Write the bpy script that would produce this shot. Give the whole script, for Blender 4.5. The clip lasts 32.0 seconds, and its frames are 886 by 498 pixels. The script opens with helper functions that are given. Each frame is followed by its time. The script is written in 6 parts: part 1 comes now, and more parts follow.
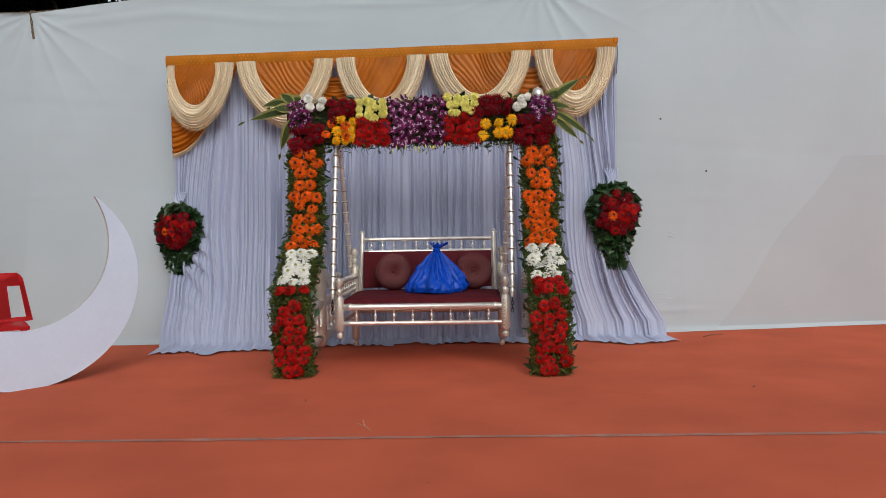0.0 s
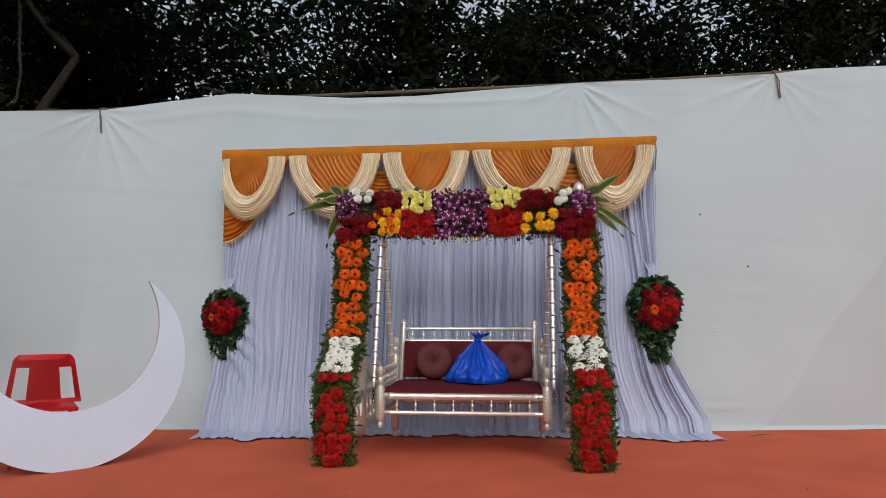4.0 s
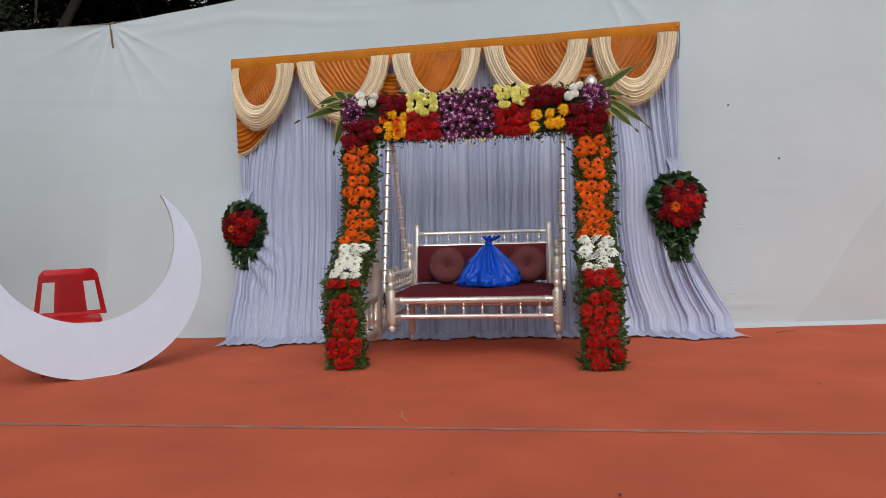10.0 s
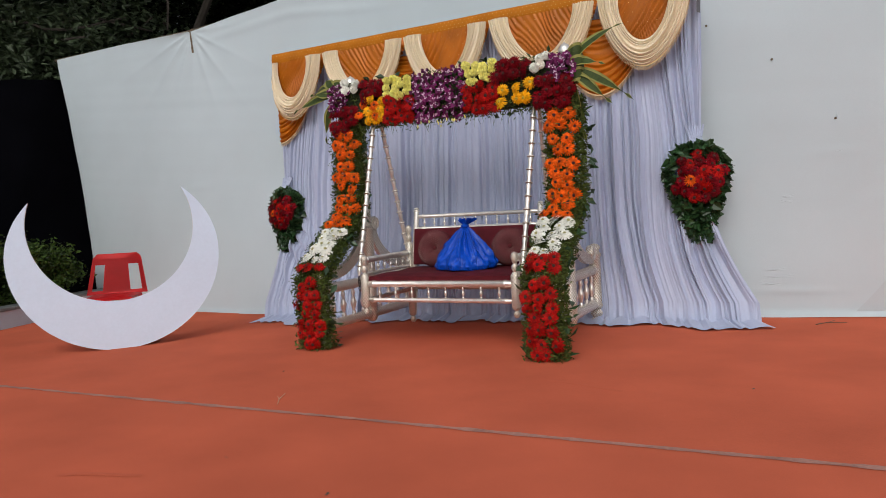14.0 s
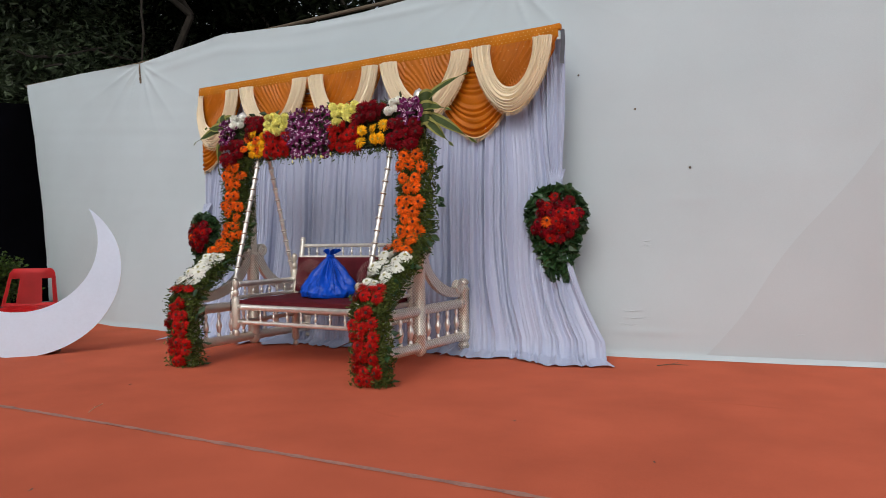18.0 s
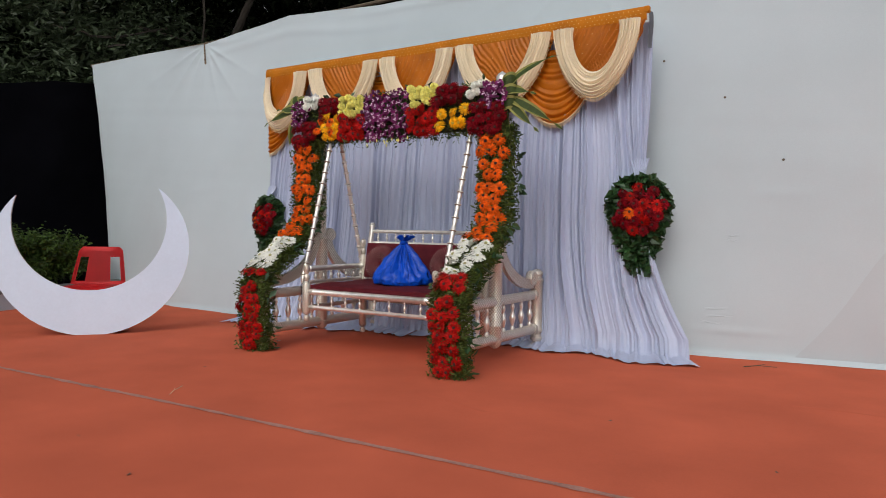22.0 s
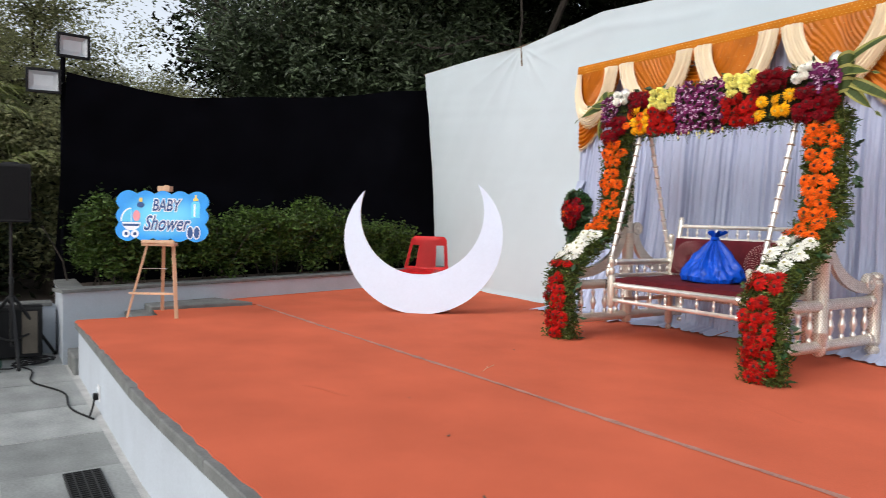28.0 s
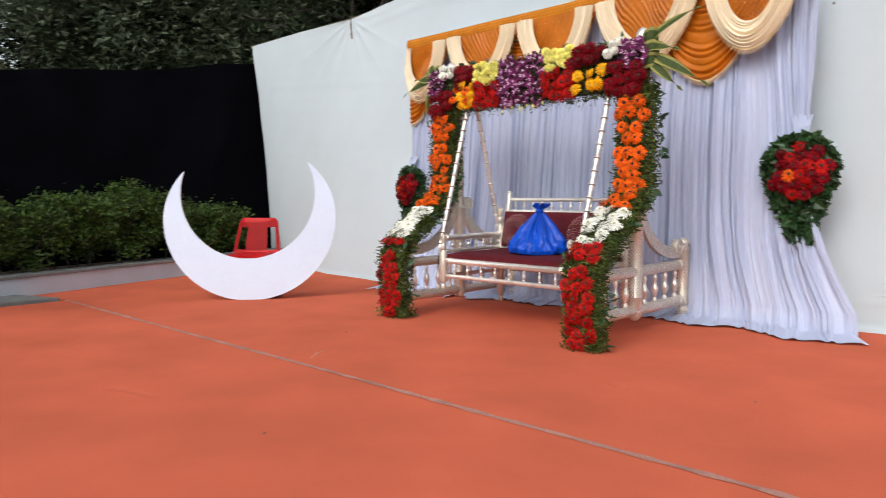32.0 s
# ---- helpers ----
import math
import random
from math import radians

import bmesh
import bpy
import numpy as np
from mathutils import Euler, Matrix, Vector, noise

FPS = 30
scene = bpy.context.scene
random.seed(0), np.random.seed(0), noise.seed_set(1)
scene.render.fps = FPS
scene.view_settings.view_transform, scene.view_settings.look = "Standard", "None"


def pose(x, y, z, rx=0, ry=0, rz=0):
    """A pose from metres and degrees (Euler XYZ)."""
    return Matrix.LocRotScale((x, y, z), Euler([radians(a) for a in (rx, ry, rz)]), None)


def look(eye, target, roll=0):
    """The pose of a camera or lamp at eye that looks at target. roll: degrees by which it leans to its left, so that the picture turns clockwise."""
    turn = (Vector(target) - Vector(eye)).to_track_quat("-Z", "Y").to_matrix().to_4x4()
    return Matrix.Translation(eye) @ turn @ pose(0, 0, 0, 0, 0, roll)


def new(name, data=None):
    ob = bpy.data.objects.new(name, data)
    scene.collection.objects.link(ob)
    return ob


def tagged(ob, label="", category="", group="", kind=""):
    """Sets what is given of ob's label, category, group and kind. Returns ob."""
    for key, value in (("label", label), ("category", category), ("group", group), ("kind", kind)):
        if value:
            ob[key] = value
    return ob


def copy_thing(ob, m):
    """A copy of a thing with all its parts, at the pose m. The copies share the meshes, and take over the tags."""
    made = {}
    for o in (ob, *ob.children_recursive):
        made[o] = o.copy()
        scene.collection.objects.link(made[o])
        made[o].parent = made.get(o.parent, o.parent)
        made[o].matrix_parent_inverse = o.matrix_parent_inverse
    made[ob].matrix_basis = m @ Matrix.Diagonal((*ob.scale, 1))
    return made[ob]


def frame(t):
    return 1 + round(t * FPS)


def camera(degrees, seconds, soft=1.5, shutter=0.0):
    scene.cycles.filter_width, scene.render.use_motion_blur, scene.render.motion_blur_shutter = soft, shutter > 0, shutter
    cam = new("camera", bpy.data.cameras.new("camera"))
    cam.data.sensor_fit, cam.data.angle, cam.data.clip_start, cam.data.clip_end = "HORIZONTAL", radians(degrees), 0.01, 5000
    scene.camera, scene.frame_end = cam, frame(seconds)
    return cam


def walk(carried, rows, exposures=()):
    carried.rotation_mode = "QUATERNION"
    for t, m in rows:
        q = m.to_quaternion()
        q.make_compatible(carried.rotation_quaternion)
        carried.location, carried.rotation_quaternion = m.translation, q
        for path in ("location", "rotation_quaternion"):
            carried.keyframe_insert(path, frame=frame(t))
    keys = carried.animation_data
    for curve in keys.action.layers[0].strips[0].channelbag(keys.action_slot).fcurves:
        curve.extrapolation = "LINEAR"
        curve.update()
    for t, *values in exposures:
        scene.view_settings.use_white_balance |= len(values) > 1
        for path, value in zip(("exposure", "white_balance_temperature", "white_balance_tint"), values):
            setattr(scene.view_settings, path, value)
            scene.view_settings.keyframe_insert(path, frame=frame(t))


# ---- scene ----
cam = camera(63.5, 32.0, soft=0.8, shutter=0.5)
METRES, EYE, TILT, LEAN, TURN = 8.0, 1.5, 0.0, 0.0, 0.0
PATH = [
    (0, (0.414, -7.509, 1.137), (0.329, -5.512, 1.07), -1.0),
    (0.5, (0.356, -7.542, 1.152), (0.287, -5.544, 1.106), -0.2),
    (1, (0.345, -7.562, 1.143), (0.278, -5.563, 1.116), -0.6),
    (1.5, (0.331, -7.551, 1.126), (0.268, -5.552, 1.103), -0.4),
    (2, (0.314, -7.559, 1.138), (0.224, -5.562, 1.149), 0.1),
    (2.5, (0.328, -7.561, 1.124), (0.213, -5.564, 1.14), 0.2),
    (3, (0.328, -7.569, 1.143), (0.227, -5.572, 1.139), -0.2),
    (3.5, (0.314, -7.585, 1.177), (0.163, -5.592, 1.235), -0.1),
    (4, (0.359, -7.596, 1.12), (0.18, -5.613, 1.31), 0.1),
    (4.5, (0.327, -7.633, 1.053), (0.158, -5.65, 1.244), -0.2),
    (6.5, (0.382, -7.516, 1.148), (0.219, -5.529, 1.313), -0.0),
    (7, (0.384, -7.498, 1.116), (0.217, -5.507, 1.212), 0.1),
    (7.5, (0.381, -7.466, 1.097), (0.182, -5.477, 1.151), 0.7),
    (8, (0.394, -7.475, 1.124), (0.189, -5.486, 1.169), 1.5),
    (8.5, (0.389, -7.594, 1.089), (0.201, -5.604, 1.138), 0.9),
    (9, (0.347, -7.606, 1.034), (0.129, -5.618, 1.061), 0.1),
    (9.5, (0.541, -7.558, 1.071), (0.298, -5.572, 1.06), -1.2),
    (10, (0.689, -7.46, 1.086), (0.367, -5.487, 1.021), -1.7),
    (10.5, (0.761, -7.251, 1.116), (0.455, -5.275, 1.081), 0.4),
    (11, (0.889, -7.115, 1.126), (0.605, -5.137, 1.037), -1.3),
    (11.5, (1.237, -7.08, 1.03), (0.741, -5.142, 0.988), -0.9),
    (12, (1.46, -6.988, 1.066), (0.928, -5.064, 0.951), -1.7),
    (12.5, (1.646, -6.838, 1.059), (1.085, -4.92, 0.986), 0.5),
    (13, (1.87, -6.809, 1.042), (1.181, -4.932, 0.97), -0.7),
    (13.5, (2.227, -6.812, 1.101), (1.419, -4.987, 0.982), -2.5),
    (15.5, (3.325, -6.521, 1.01), (2.276, -4.821, 0.926), -2.7),
    (16, (3.515, -6.388, 1.04), (2.638, -4.596, 0.905), 0.3),
    (16.5, (3.75, -6.333, 0.99), (2.929, -4.512, 0.892), 0.3),
    (17, (3.917, -6.348, 1.114), (2.945, -4.602, 1.019), -1.7),
    (17.5, (3.994, -6.376, 1.106), (3.033, -4.623, 1.063), -1.2),
    (18, (3.995, -6.399, 1.075), (3.01, -4.659, 1.043), -0.8),
    (18.5, (3.966, -6.395, 1.092), (2.937, -4.68, 1.05), -1.0),
    (19, (3.915, -6.379, 1.092), (2.872, -4.673, 1.053), -1.5),
    (19.5, (3.839, -6.384, 1.088), (2.778, -4.689, 1.064), -0.7),
    (20, (3.755, -6.402, 1.079), (2.673, -4.72, 1.056), -0.4),
    (20.5, (3.676, -6.408, 1.072), (2.591, -4.729, 1.02), 0.2),
    (21, (3.627, -6.408, 1.062), (2.561, -4.718, 0.988), 0.4),
    (21.5, (3.617, -6.418, 1.075), (2.574, -4.713, 1.013), 1.0),
    (22, (3.616, -6.422, 1.066), (2.546, -4.734, 1.004), 0.7),
    (22.5, (3.617, -6.42, 1.071), (2.51, -4.756, 1.002), 0.7),
    (23, (3.611, -6.416, 1.061), (2.503, -4.753, 0.998), 0.6),
    (23.5, (3.609, -6.423, 1.068), (2.518, -4.748, 1.012), 0.9),
    (24, (3.611, -6.416, 1.062), (2.534, -4.731, 1.011), 0.8),
    (24.5, (3.608, -6.429, 1.066), (2.553, -4.73, 1.031), 0.9),
    (26.5, (3.744, -6.47, 1.072), (2.351, -5.037, 1.02), 1.2),
    (27, (3.76, -6.501, 1.074), (2.253, -5.188, 1.012), 1.0),
    (27.5, (3.75, -6.523, 1.073), (2.153, -5.322, 0.99), 1.3),
    (28, (3.726, -6.514, 1.069), (2.057, -5.415, 0.974), 1.3),
    (28.5, (3.709, -6.528, 1.058), (1.974, -5.537, 0.962), 0.9),
    (29, (3.73, -6.526, 1.077), (1.929, -5.666, 0.954), 0.7),
    (29.5, (3.767, -6.534, 1.081), (1.934, -5.747, 0.941), 0.9),
    (30, (3.818, -6.49, 1.078), (1.989, -5.693, 0.943), 0.7),
    (30.5, (3.844, -6.451, 1.055), (2.083, -5.512, 0.914), 0.1),
    (31, (3.835, -6.418, 1.068), (2.182, -5.301, 0.919), -0.5),
    (31.5, (3.771, -6.328, 1.07), (2.248, -5.041, 0.919), 0.4),
    (32, (3.695, -6.271, 1.08), (2.293, -4.853, 0.924), -0.3),
]
EXPOSURES = [(0, -0.42), (9, -0.35), (13, -0.31), (16, -0.29), (19, -0.34), (24.5, -0.27), (26.5, 0.08), (27.5, 0.28), (28.5, 0.36), (30.5, 0.34), (32, 0.29)]
walk(cam, [(t, look(eye, target, roll)) for t, eye, target, roll in PATH], exposures=EXPOSURES)

# ---- light ----
world = bpy.data.worlds.new("dusk_sky")
scene.world = world
world.use_nodes = True
wn = world.node_tree.nodes
sky = wn.new("ShaderNodeTexSky")
sky.sky_type, sky.sun_disc = "NISHITA", False
sky.sun_elevation, sky.sun_rotation = radians(38), radians(167)
sky.air_density, sky.dust_density, sky.ozone_density = 1.0, 2.5, 1.0
wn["Background"].inputs["Strength"].default_value = 0.12
haze = wn.new("ShaderNodeHueSaturation")
haze.inputs["Saturation"].default_value, haze.inputs["Value"].default_value = 0.36, 1.6
world.node_tree.links.new(sky.outputs["Color"], haze.inputs["Color"])
world.node_tree.links.new(haze.outputs["Color"], wn["Background"].inputs["Color"])
sun_data = bpy.data.lights.new("sun", "SUN")
sun_data.energy, sun_data.angle, sun_data.color = 0.6, radians(32), (1.0, 0.98, 0.96)
sun = new("sun", sun_data)
sun.matrix_world = look((1.8, -7.7, 6.1), (0, 0, 0))


# ---- materials ----
def mat(name, base, rough=0.6, metal=0.0, var=0.15, scale=6.0, bump=0.1, fine=80.0, rand=0.0, sheen=0.0, spec=0.5, sub=0.0, stretch=(1, 1, 1), island=0.0, coat=0.0, trans=0.0):
    """A surface with large stains and fine relief, in metres."""
    m = bpy.data.materials.new(name)
    m.use_nodes = True
    n, l = m.node_tree.nodes, m.node_tree.links
    b = n["Principled BSDF"]
    tc = n.new("ShaderNodeTexCoord")
    mp = n.new("ShaderNodeMapping")
    mp.inputs["Scale"].default_value = stretch
    l.new(tc.outputs["Object"], mp.inputs["Vector"])
    big = n.new("ShaderNodeTexNoise")
    big.inputs["Scale"].default_value, big.inputs["Detail"].default_value = scale, 5
    l.new(mp.outputs[0], big.inputs["Vector"])
    sm = n.new("ShaderNodeTexNoise")
    sm.inputs["Scale"].default_value, sm.inputs["Detail"].default_value = fine, 3
    l.new(mp.outputs[0], sm.inputs["Vector"])
    mixf = n.new("ShaderNodeMath")
    mixf.operation = "MULTIPLY_ADD"
    mixf.inputs[1].default_value = 0.35
    l.new(sm.outputs["Fac"], mixf.inputs[0])
    sc = n.new("ShaderNodeMath")
    sc.operation = "MULTIPLY"
    sc.inputs[1].default_value = 0.65
    l.new(big.outputs["Fac"], sc.inputs[0])
    l.new(sc.outputs[0], mixf.inputs[2])
    ramp = n.new("ShaderNodeValToRGB")
    e = ramp.color_ramp.elements
    e[0].position, e[1].position = 0.32, 0.68
    e[0].color = (*[max(0, c * (1 - var)) for c in base], 1)
    e[1].color = (*[min(1, c * (1 + var)) for c in base], 1)
    l.new(mixf.outputs[0], ramp.inputs["Fac"])
    out = ramp.outputs["Color"]
    for k, node, socket in ((rand, "ShaderNodeObjectInfo", "Random"), (island, "ShaderNodeNewGeometry", "Random Per Island")):
        if not k:
            continue
        hsv = n.new("ShaderNodeHueSaturation")
        src = n.new(node).outputs[socket]
        mr = n.new("ShaderNodeMapRange")
        mr.inputs["To Min"].default_value, mr.inputs["To Max"].default_value = 1 - k, 1 + k
        l.new(src, mr.inputs["Value"])
        l.new(mr.outputs[0], hsv.inputs["Value"])
        l.new(out, hsv.inputs["Color"])
        out = hsv.outputs["Color"]
    l.new(out, b.inputs["Base Color"])
    b.inputs["Roughness"].default_value, b.inputs["Metallic"].default_value = rough, metal
    b.inputs["Specular IOR Level"].default_value = spec
    if sheen:
        b.inputs["Sheen Weight"].default_value, b.inputs["Sheen Roughness"].default_value = sheen, 0.4
    if coat:
        b.inputs["Coat Weight"].default_value, b.inputs["Coat Roughness"].default_value = coat, 0.15
    if sub:
        b.inputs["Transmission Weight"].default_value = 0.0
        b.inputs["Subsurface Weight"].default_value, b.inputs["Subsurface Scale"].default_value = sub, 0.02
    if trans:
        tr, mx = n.new("ShaderNodeBsdfTranslucent"), n.new("ShaderNodeMixShader")
        tint = n.new("ShaderNodeHueSaturation")
        tint.inputs["Hue"].default_value, tint.inputs["Value"].default_value = 0.48, 1.7
        l.new(out, tint.inputs["Color"])
        l.new(tint.outputs["Color"], tr.inputs["Color"])
        mx.inputs["Fac"].default_value = trans
        l.new(b.outputs[0], mx.inputs[1])
        l.new(tr.outputs[0], mx.inputs[2])
        l.new(mx.outputs[0], n["Material Output"].inputs["Surface"])
    if bump:
        bp = n.new("ShaderNodeBump")
        bp.inputs["Strength"].default_value, bp.inputs["Distance"].default_value = bump, 0.01
        l.new(mixf.outputs[0], bp.inputs["Height"])
        l.new(bp.outputs[0], b.inputs["Normal"])
    return m


def hatch(m, colour, scale):
    """Adds a fine criss-cross of painted lines to a material."""
    n, l = m.node_tree.nodes, m.node_tree.links
    b = n["Principled BSDF"]
    src = b.inputs["Base Color"].links[0].from_socket
    tc = n.new("ShaderNodeTexCoord")
    outs = []
    for flip in (1, -1):
        mp = n.new("ShaderNodeMapping")
        mp.inputs["Scale"].default_value = (scale, scale, scale * flip)
        l.new(tc.outputs["Object"], mp.inputs["Vector"])
        w = n.new("ShaderNodeTexWave")
        w.wave_type, w.bands_direction = "BANDS", "DIAGONAL"
        w.inputs["Scale"].default_value, w.inputs["Distortion"].default_value = 1.0, 0.6
        l.new(mp.outputs[0], w.inputs["Vector"])
        outs.append(w.outputs["Fac"])
    mx = n.new("ShaderNodeMath")
    mx.operation = "MAXIMUM"
    l.new(outs[0], mx.inputs[0])
    l.new(outs[1], mx.inputs[1])
    mr = n.new("ShaderNodeMapRange")
    mr.inputs["From Min"].default_value, mr.inputs["From Max"].default_value, mr.inputs["To Max"].default_value = 0.78, 0.95, 0.85
    l.new(mx.outputs[0], mr.inputs["Value"])
    mix = n.new("ShaderNodeMixRGB")
    mix.inputs["Color2"].default_value = (*colour, 1)
    l.new(mr.outputs[0], mix.inputs["Fac"])
    l.new(src, mix.inputs["Color1"])
    l.new(mix.outputs["Color"], b.inputs["Base Color"])
    return m


M_CLOTH = mat("white_tent_cloth", (0.475, 0.54, 0.568), 0.85, var=0.06, scale=0.9, bump=0.12, fine=140, sheen=0.1)
M_CLOTH2 = mat("white_tent_overlap", (0.455, 0.505, 0.53), 0.85, var=0.05, scale=0.9, bump=0.12, fine=140)
M_SATIN = mat("white_satin", (0.405, 0.45, 0.595), 0.40, var=0.07, scale=3, bump=0.22, fine=70, sheen=0.25, stretch=(1, 1, 0.15))
M_ORANGE = mat("orange_satin", (0.44, 0.122, 0.005), 0.38, var=0.2, scale=5, bump=0.1, fine=120, spec=0.25)
M_BAND = mat("orange_sequin_band", (0.47, 0.155, 0.008), 0.6, var=0.2, scale=6, bump=0.15, fine=160, spec=0.12)
M_CREAM = mat("cream_satin", (0.78, 0.66, 0.47), 0.4, var=0.08, scale=5, bump=0.08, fine=120, sheen=0.3)
M_FRINGE = mat("cream_fringe", (0.60, 0.44, 0.25), 0.8, var=0.2, scale=30)
M_SPANGLE = mat("sequin", (0.75, 0.55, 0.25), 0.45, 0.8, var=0.1)
M_CARPET = mat("terracotta_carpet", (0.56, 0.124, 0.064), 0.95, var=0.15, scale=1.4, bump=0.35, fine=220, spec=0.08)
M_TAPE = mat("grey_seam_tape", (0.36, 0.175, 0.135), 0.8, var=0.38, scale=5, bump=0.15, fine=60)
M_WHITEWALL = mat("whitewashed_plaster", (0.45, 0.495, 0.545), 0.9, var=0.1, scale=2.2, bump=0.2, fine=60)
M_COPING = mat("dark_stone_coping", (0.15, 0.155, 0.15), 0.75, var=0.3, scale=7, bump=0.35, fine=70)
M_SLAB = mat("grey_kota_stone", (0.285, 0.298, 0.288), 0.6, var=0.30, scale=2.6, bump=0.25, fine=38, rand=0.2)
M_JOINT = mat("cement_joint", (0.43, 0.43, 0.415), 0.95, var=0.2, scale=9, bump=0.3)
M_SOIL = mat("dark_soil", (0.05, 0.035, 0.025), 1.0, var=0.4, scale=8, bump=0.6, fine=40)
M_BLACK = mat("black_cloth", (0.0032, 0.0032, 0.0048), 0.95, var=0.3, scale=2, bump=0.1, fine=100, spec=0.03)
M_BARK = mat("bark", (0.045, 0.036, 0.028), 0.95, var=0.35, scale=9, bump=0.8, fine=40, stretch=(1, 1, 0.3))
# shade among the leaves is put into this near-black green
M_LEAFSHADED = mat("tree_leaf_shaded", (0.007, 0.010, 0.0045), 0.8, var=0.4, scale=1.2, bump=0, spec=0.04, island=0.5)
M_LEAFLIT = mat("tree_leaf_olive", (0.16, 0.17, 0.085), 0.6, var=0.4, scale=0.6, bump=0, spec=0.2, island=0.5, trans=0.45)
M_LEAFMID = mat("tree_leaf_glossy_green", (0.048, 0.068, 0.034), 0.5, var=0.4, scale=1.0, bump=0, spec=0.3, island=0.55, trans=0.15)
M_HEDGE = mat("hedge_leaf", (0.041, 0.074, 0.011), 0.5, var=0.3, scale=3, bump=0, spec=0.25, island=0.6)
M_PALM = mat("palm_leaf", (0.14, 0.165, 0.052), 0.5, var=0.4, scale=2, bump=0, spec=0.25, island=0.5, trans=0.25)
M_PALMSTEM = mat("pale_palm_stem", (0.20, 0.18, 0.13), 0.8, var=0.3, scale=6, bump=0.3, fine=40)
M_ROPE = mat("brown_rope", (0.16, 0.11, 0.07), 0.95, var=0.3, scale=30, bump=0.5)
M_PIPE = mat("bamboo_pole", (0.10, 0.075, 0.05), 0.8, var=0.3, scale=12, bump=0.3)
M_MOON = mat("white_painted_board", (0.60, 0.68, 0.81), 0.55, var=0.04, scale=2.5, bump=0.05, fine=40)
M_BOARDEDGE = mat("raw_board_edge", (0.55, 0.50, 0.45), 0.8, var=0.2, scale=12)


# ---- helpers ----
def mesh_of(name, verts, faces, material=None, smooth=False):
    me = bpy.data.meshes.new(name)
    me.from_pydata(verts if isinstance(verts, list) else verts.tolist(), [], faces if isinstance(faces, list) else faces.tolist())
    if material:
        for mm in (material if isinstance(material, (list, tuple)) else [material]):
            me.materials.append(mm)
    if smooth:
        me.polygons.foreach_set("use_smooth", [True] * len(me.polygons))
    me.update()
    return me


def bm_mesh(name, bm, material, smooth=True):
    me = bpy.data.meshes.new(name)
    bmesh.ops.recalc_face_normals(bm, faces=bm.faces)
    bm.to_mesh(me)
    bm.free()
    for mm in (material if isinstance(material, (list, tuple)) else [material]):
        me.materials.append(mm)
    if smooth:
        me.polygons.foreach_set("use_smooth", [True] * len(me.polygons))
        me.set_sharp_from_angle(angle=radians(40))
    return me


def part(name, bm, material=None, parent=None, label="", smooth=True, m=None):
    """Links a bmesh or a mesh as one object under a thing or part."""
    me = bm_mesh(name, bm, material, smooth) if isinstance(bm, bmesh.types.BMesh) else bm
    ob = new(name, me)
    if m is not None:
        ob.matrix_basis = m
    if parent is not None:
        ob.parent = parent
    if label:
        tagged(ob, label)
    return ob


def thing(name, label, category, at=None, group="", kind=""):
    ob = new(name)
    ob.empty_display_size = 0.1
    if at is not None:
        ob.matrix_basis = at
    return tagged(ob, label, category, group, kind)


def box(x0, y0, z0, x1, y1, z1, bevel=0.0, bm=None, seg=1):
    own = bmesh.new()
    bmesh.ops.create_cube(own, size=1)
    for v in own.verts:
        v.co = Vector(((x0 + x1) / 2 + v.co.x * (x1 - x0), (y0 + y1) / 2 + v.co.y * (y1 - y0), (z0 + z1) / 2 + v.co.z * (z1 - z0)))
    if bevel:
        bmesh.ops.bevel(own, geom=own.edges[:], offset=bevel, segments=seg, affect="EDGES")
    if bm is None:
        return own
    join(bm, own)
    return bm


def join(bm, other):
    tmp = bpy.data.meshes.new("tmp")
    other.to_mesh(tmp)
    other.free()
    bm.from_mesh(tmp)
    bpy.data.meshes.remove(tmp)
    return bm


def prism(points, z0, z1, bevel=0.0):
    """An upright prism over a plan outline."""
    bm = bmesh.new()
    f = bm.faces.new([bm.verts.new((x, y, z0)) for x, y in points])
    r = bmesh.ops.extrude_face_region(bm, geom=[f])
    for v in r["geom"]:
        if isinstance(v, bmesh.types.BMVert):
            v.co.z = z1
    if bevel:
        bmesh.ops.bevel(bm, geom=bm.edges[:], offset=bevel, segments=1, affect="EDGES")
    return bm


def grid(name, fn, nu, nv, material, smooth=True):
    """A sheet from a function of (u, v) in 0..1 to a place."""
    u, v = np.meshgrid(np.linspace(0, 1, nu + 1), np.linspace(0, 1, nv + 1), indexing="ij")
    p = np.stack(fn(u, v), -1).reshape(-1, 3)
    i = np.arange((nu + 1) * (nv + 1)).reshape(nu + 1, nv + 1)
    f = np.stack([i[:-1, :-1], i[1:, :-1], i[1:, 1:], i[:-1, 1:]], -1).reshape(-1, 4)
    return mesh_of(name, p, f, material, smooth)


def wobble(x, seed, octaves=3):
    """Smooth random waves of one number, about -1 to 1."""
    rng = np.random.RandomState(seed)
    out, amp = 0 * x, 1.0
    for k in range(octaves):
        for _ in range(3):
            out = out + amp * np.sin(x * (2.0 ** k) * rng.uniform(0.7, 1.4) + rng.uniform(0, 6.28)) / 3
        amp *= 0.5
    return out


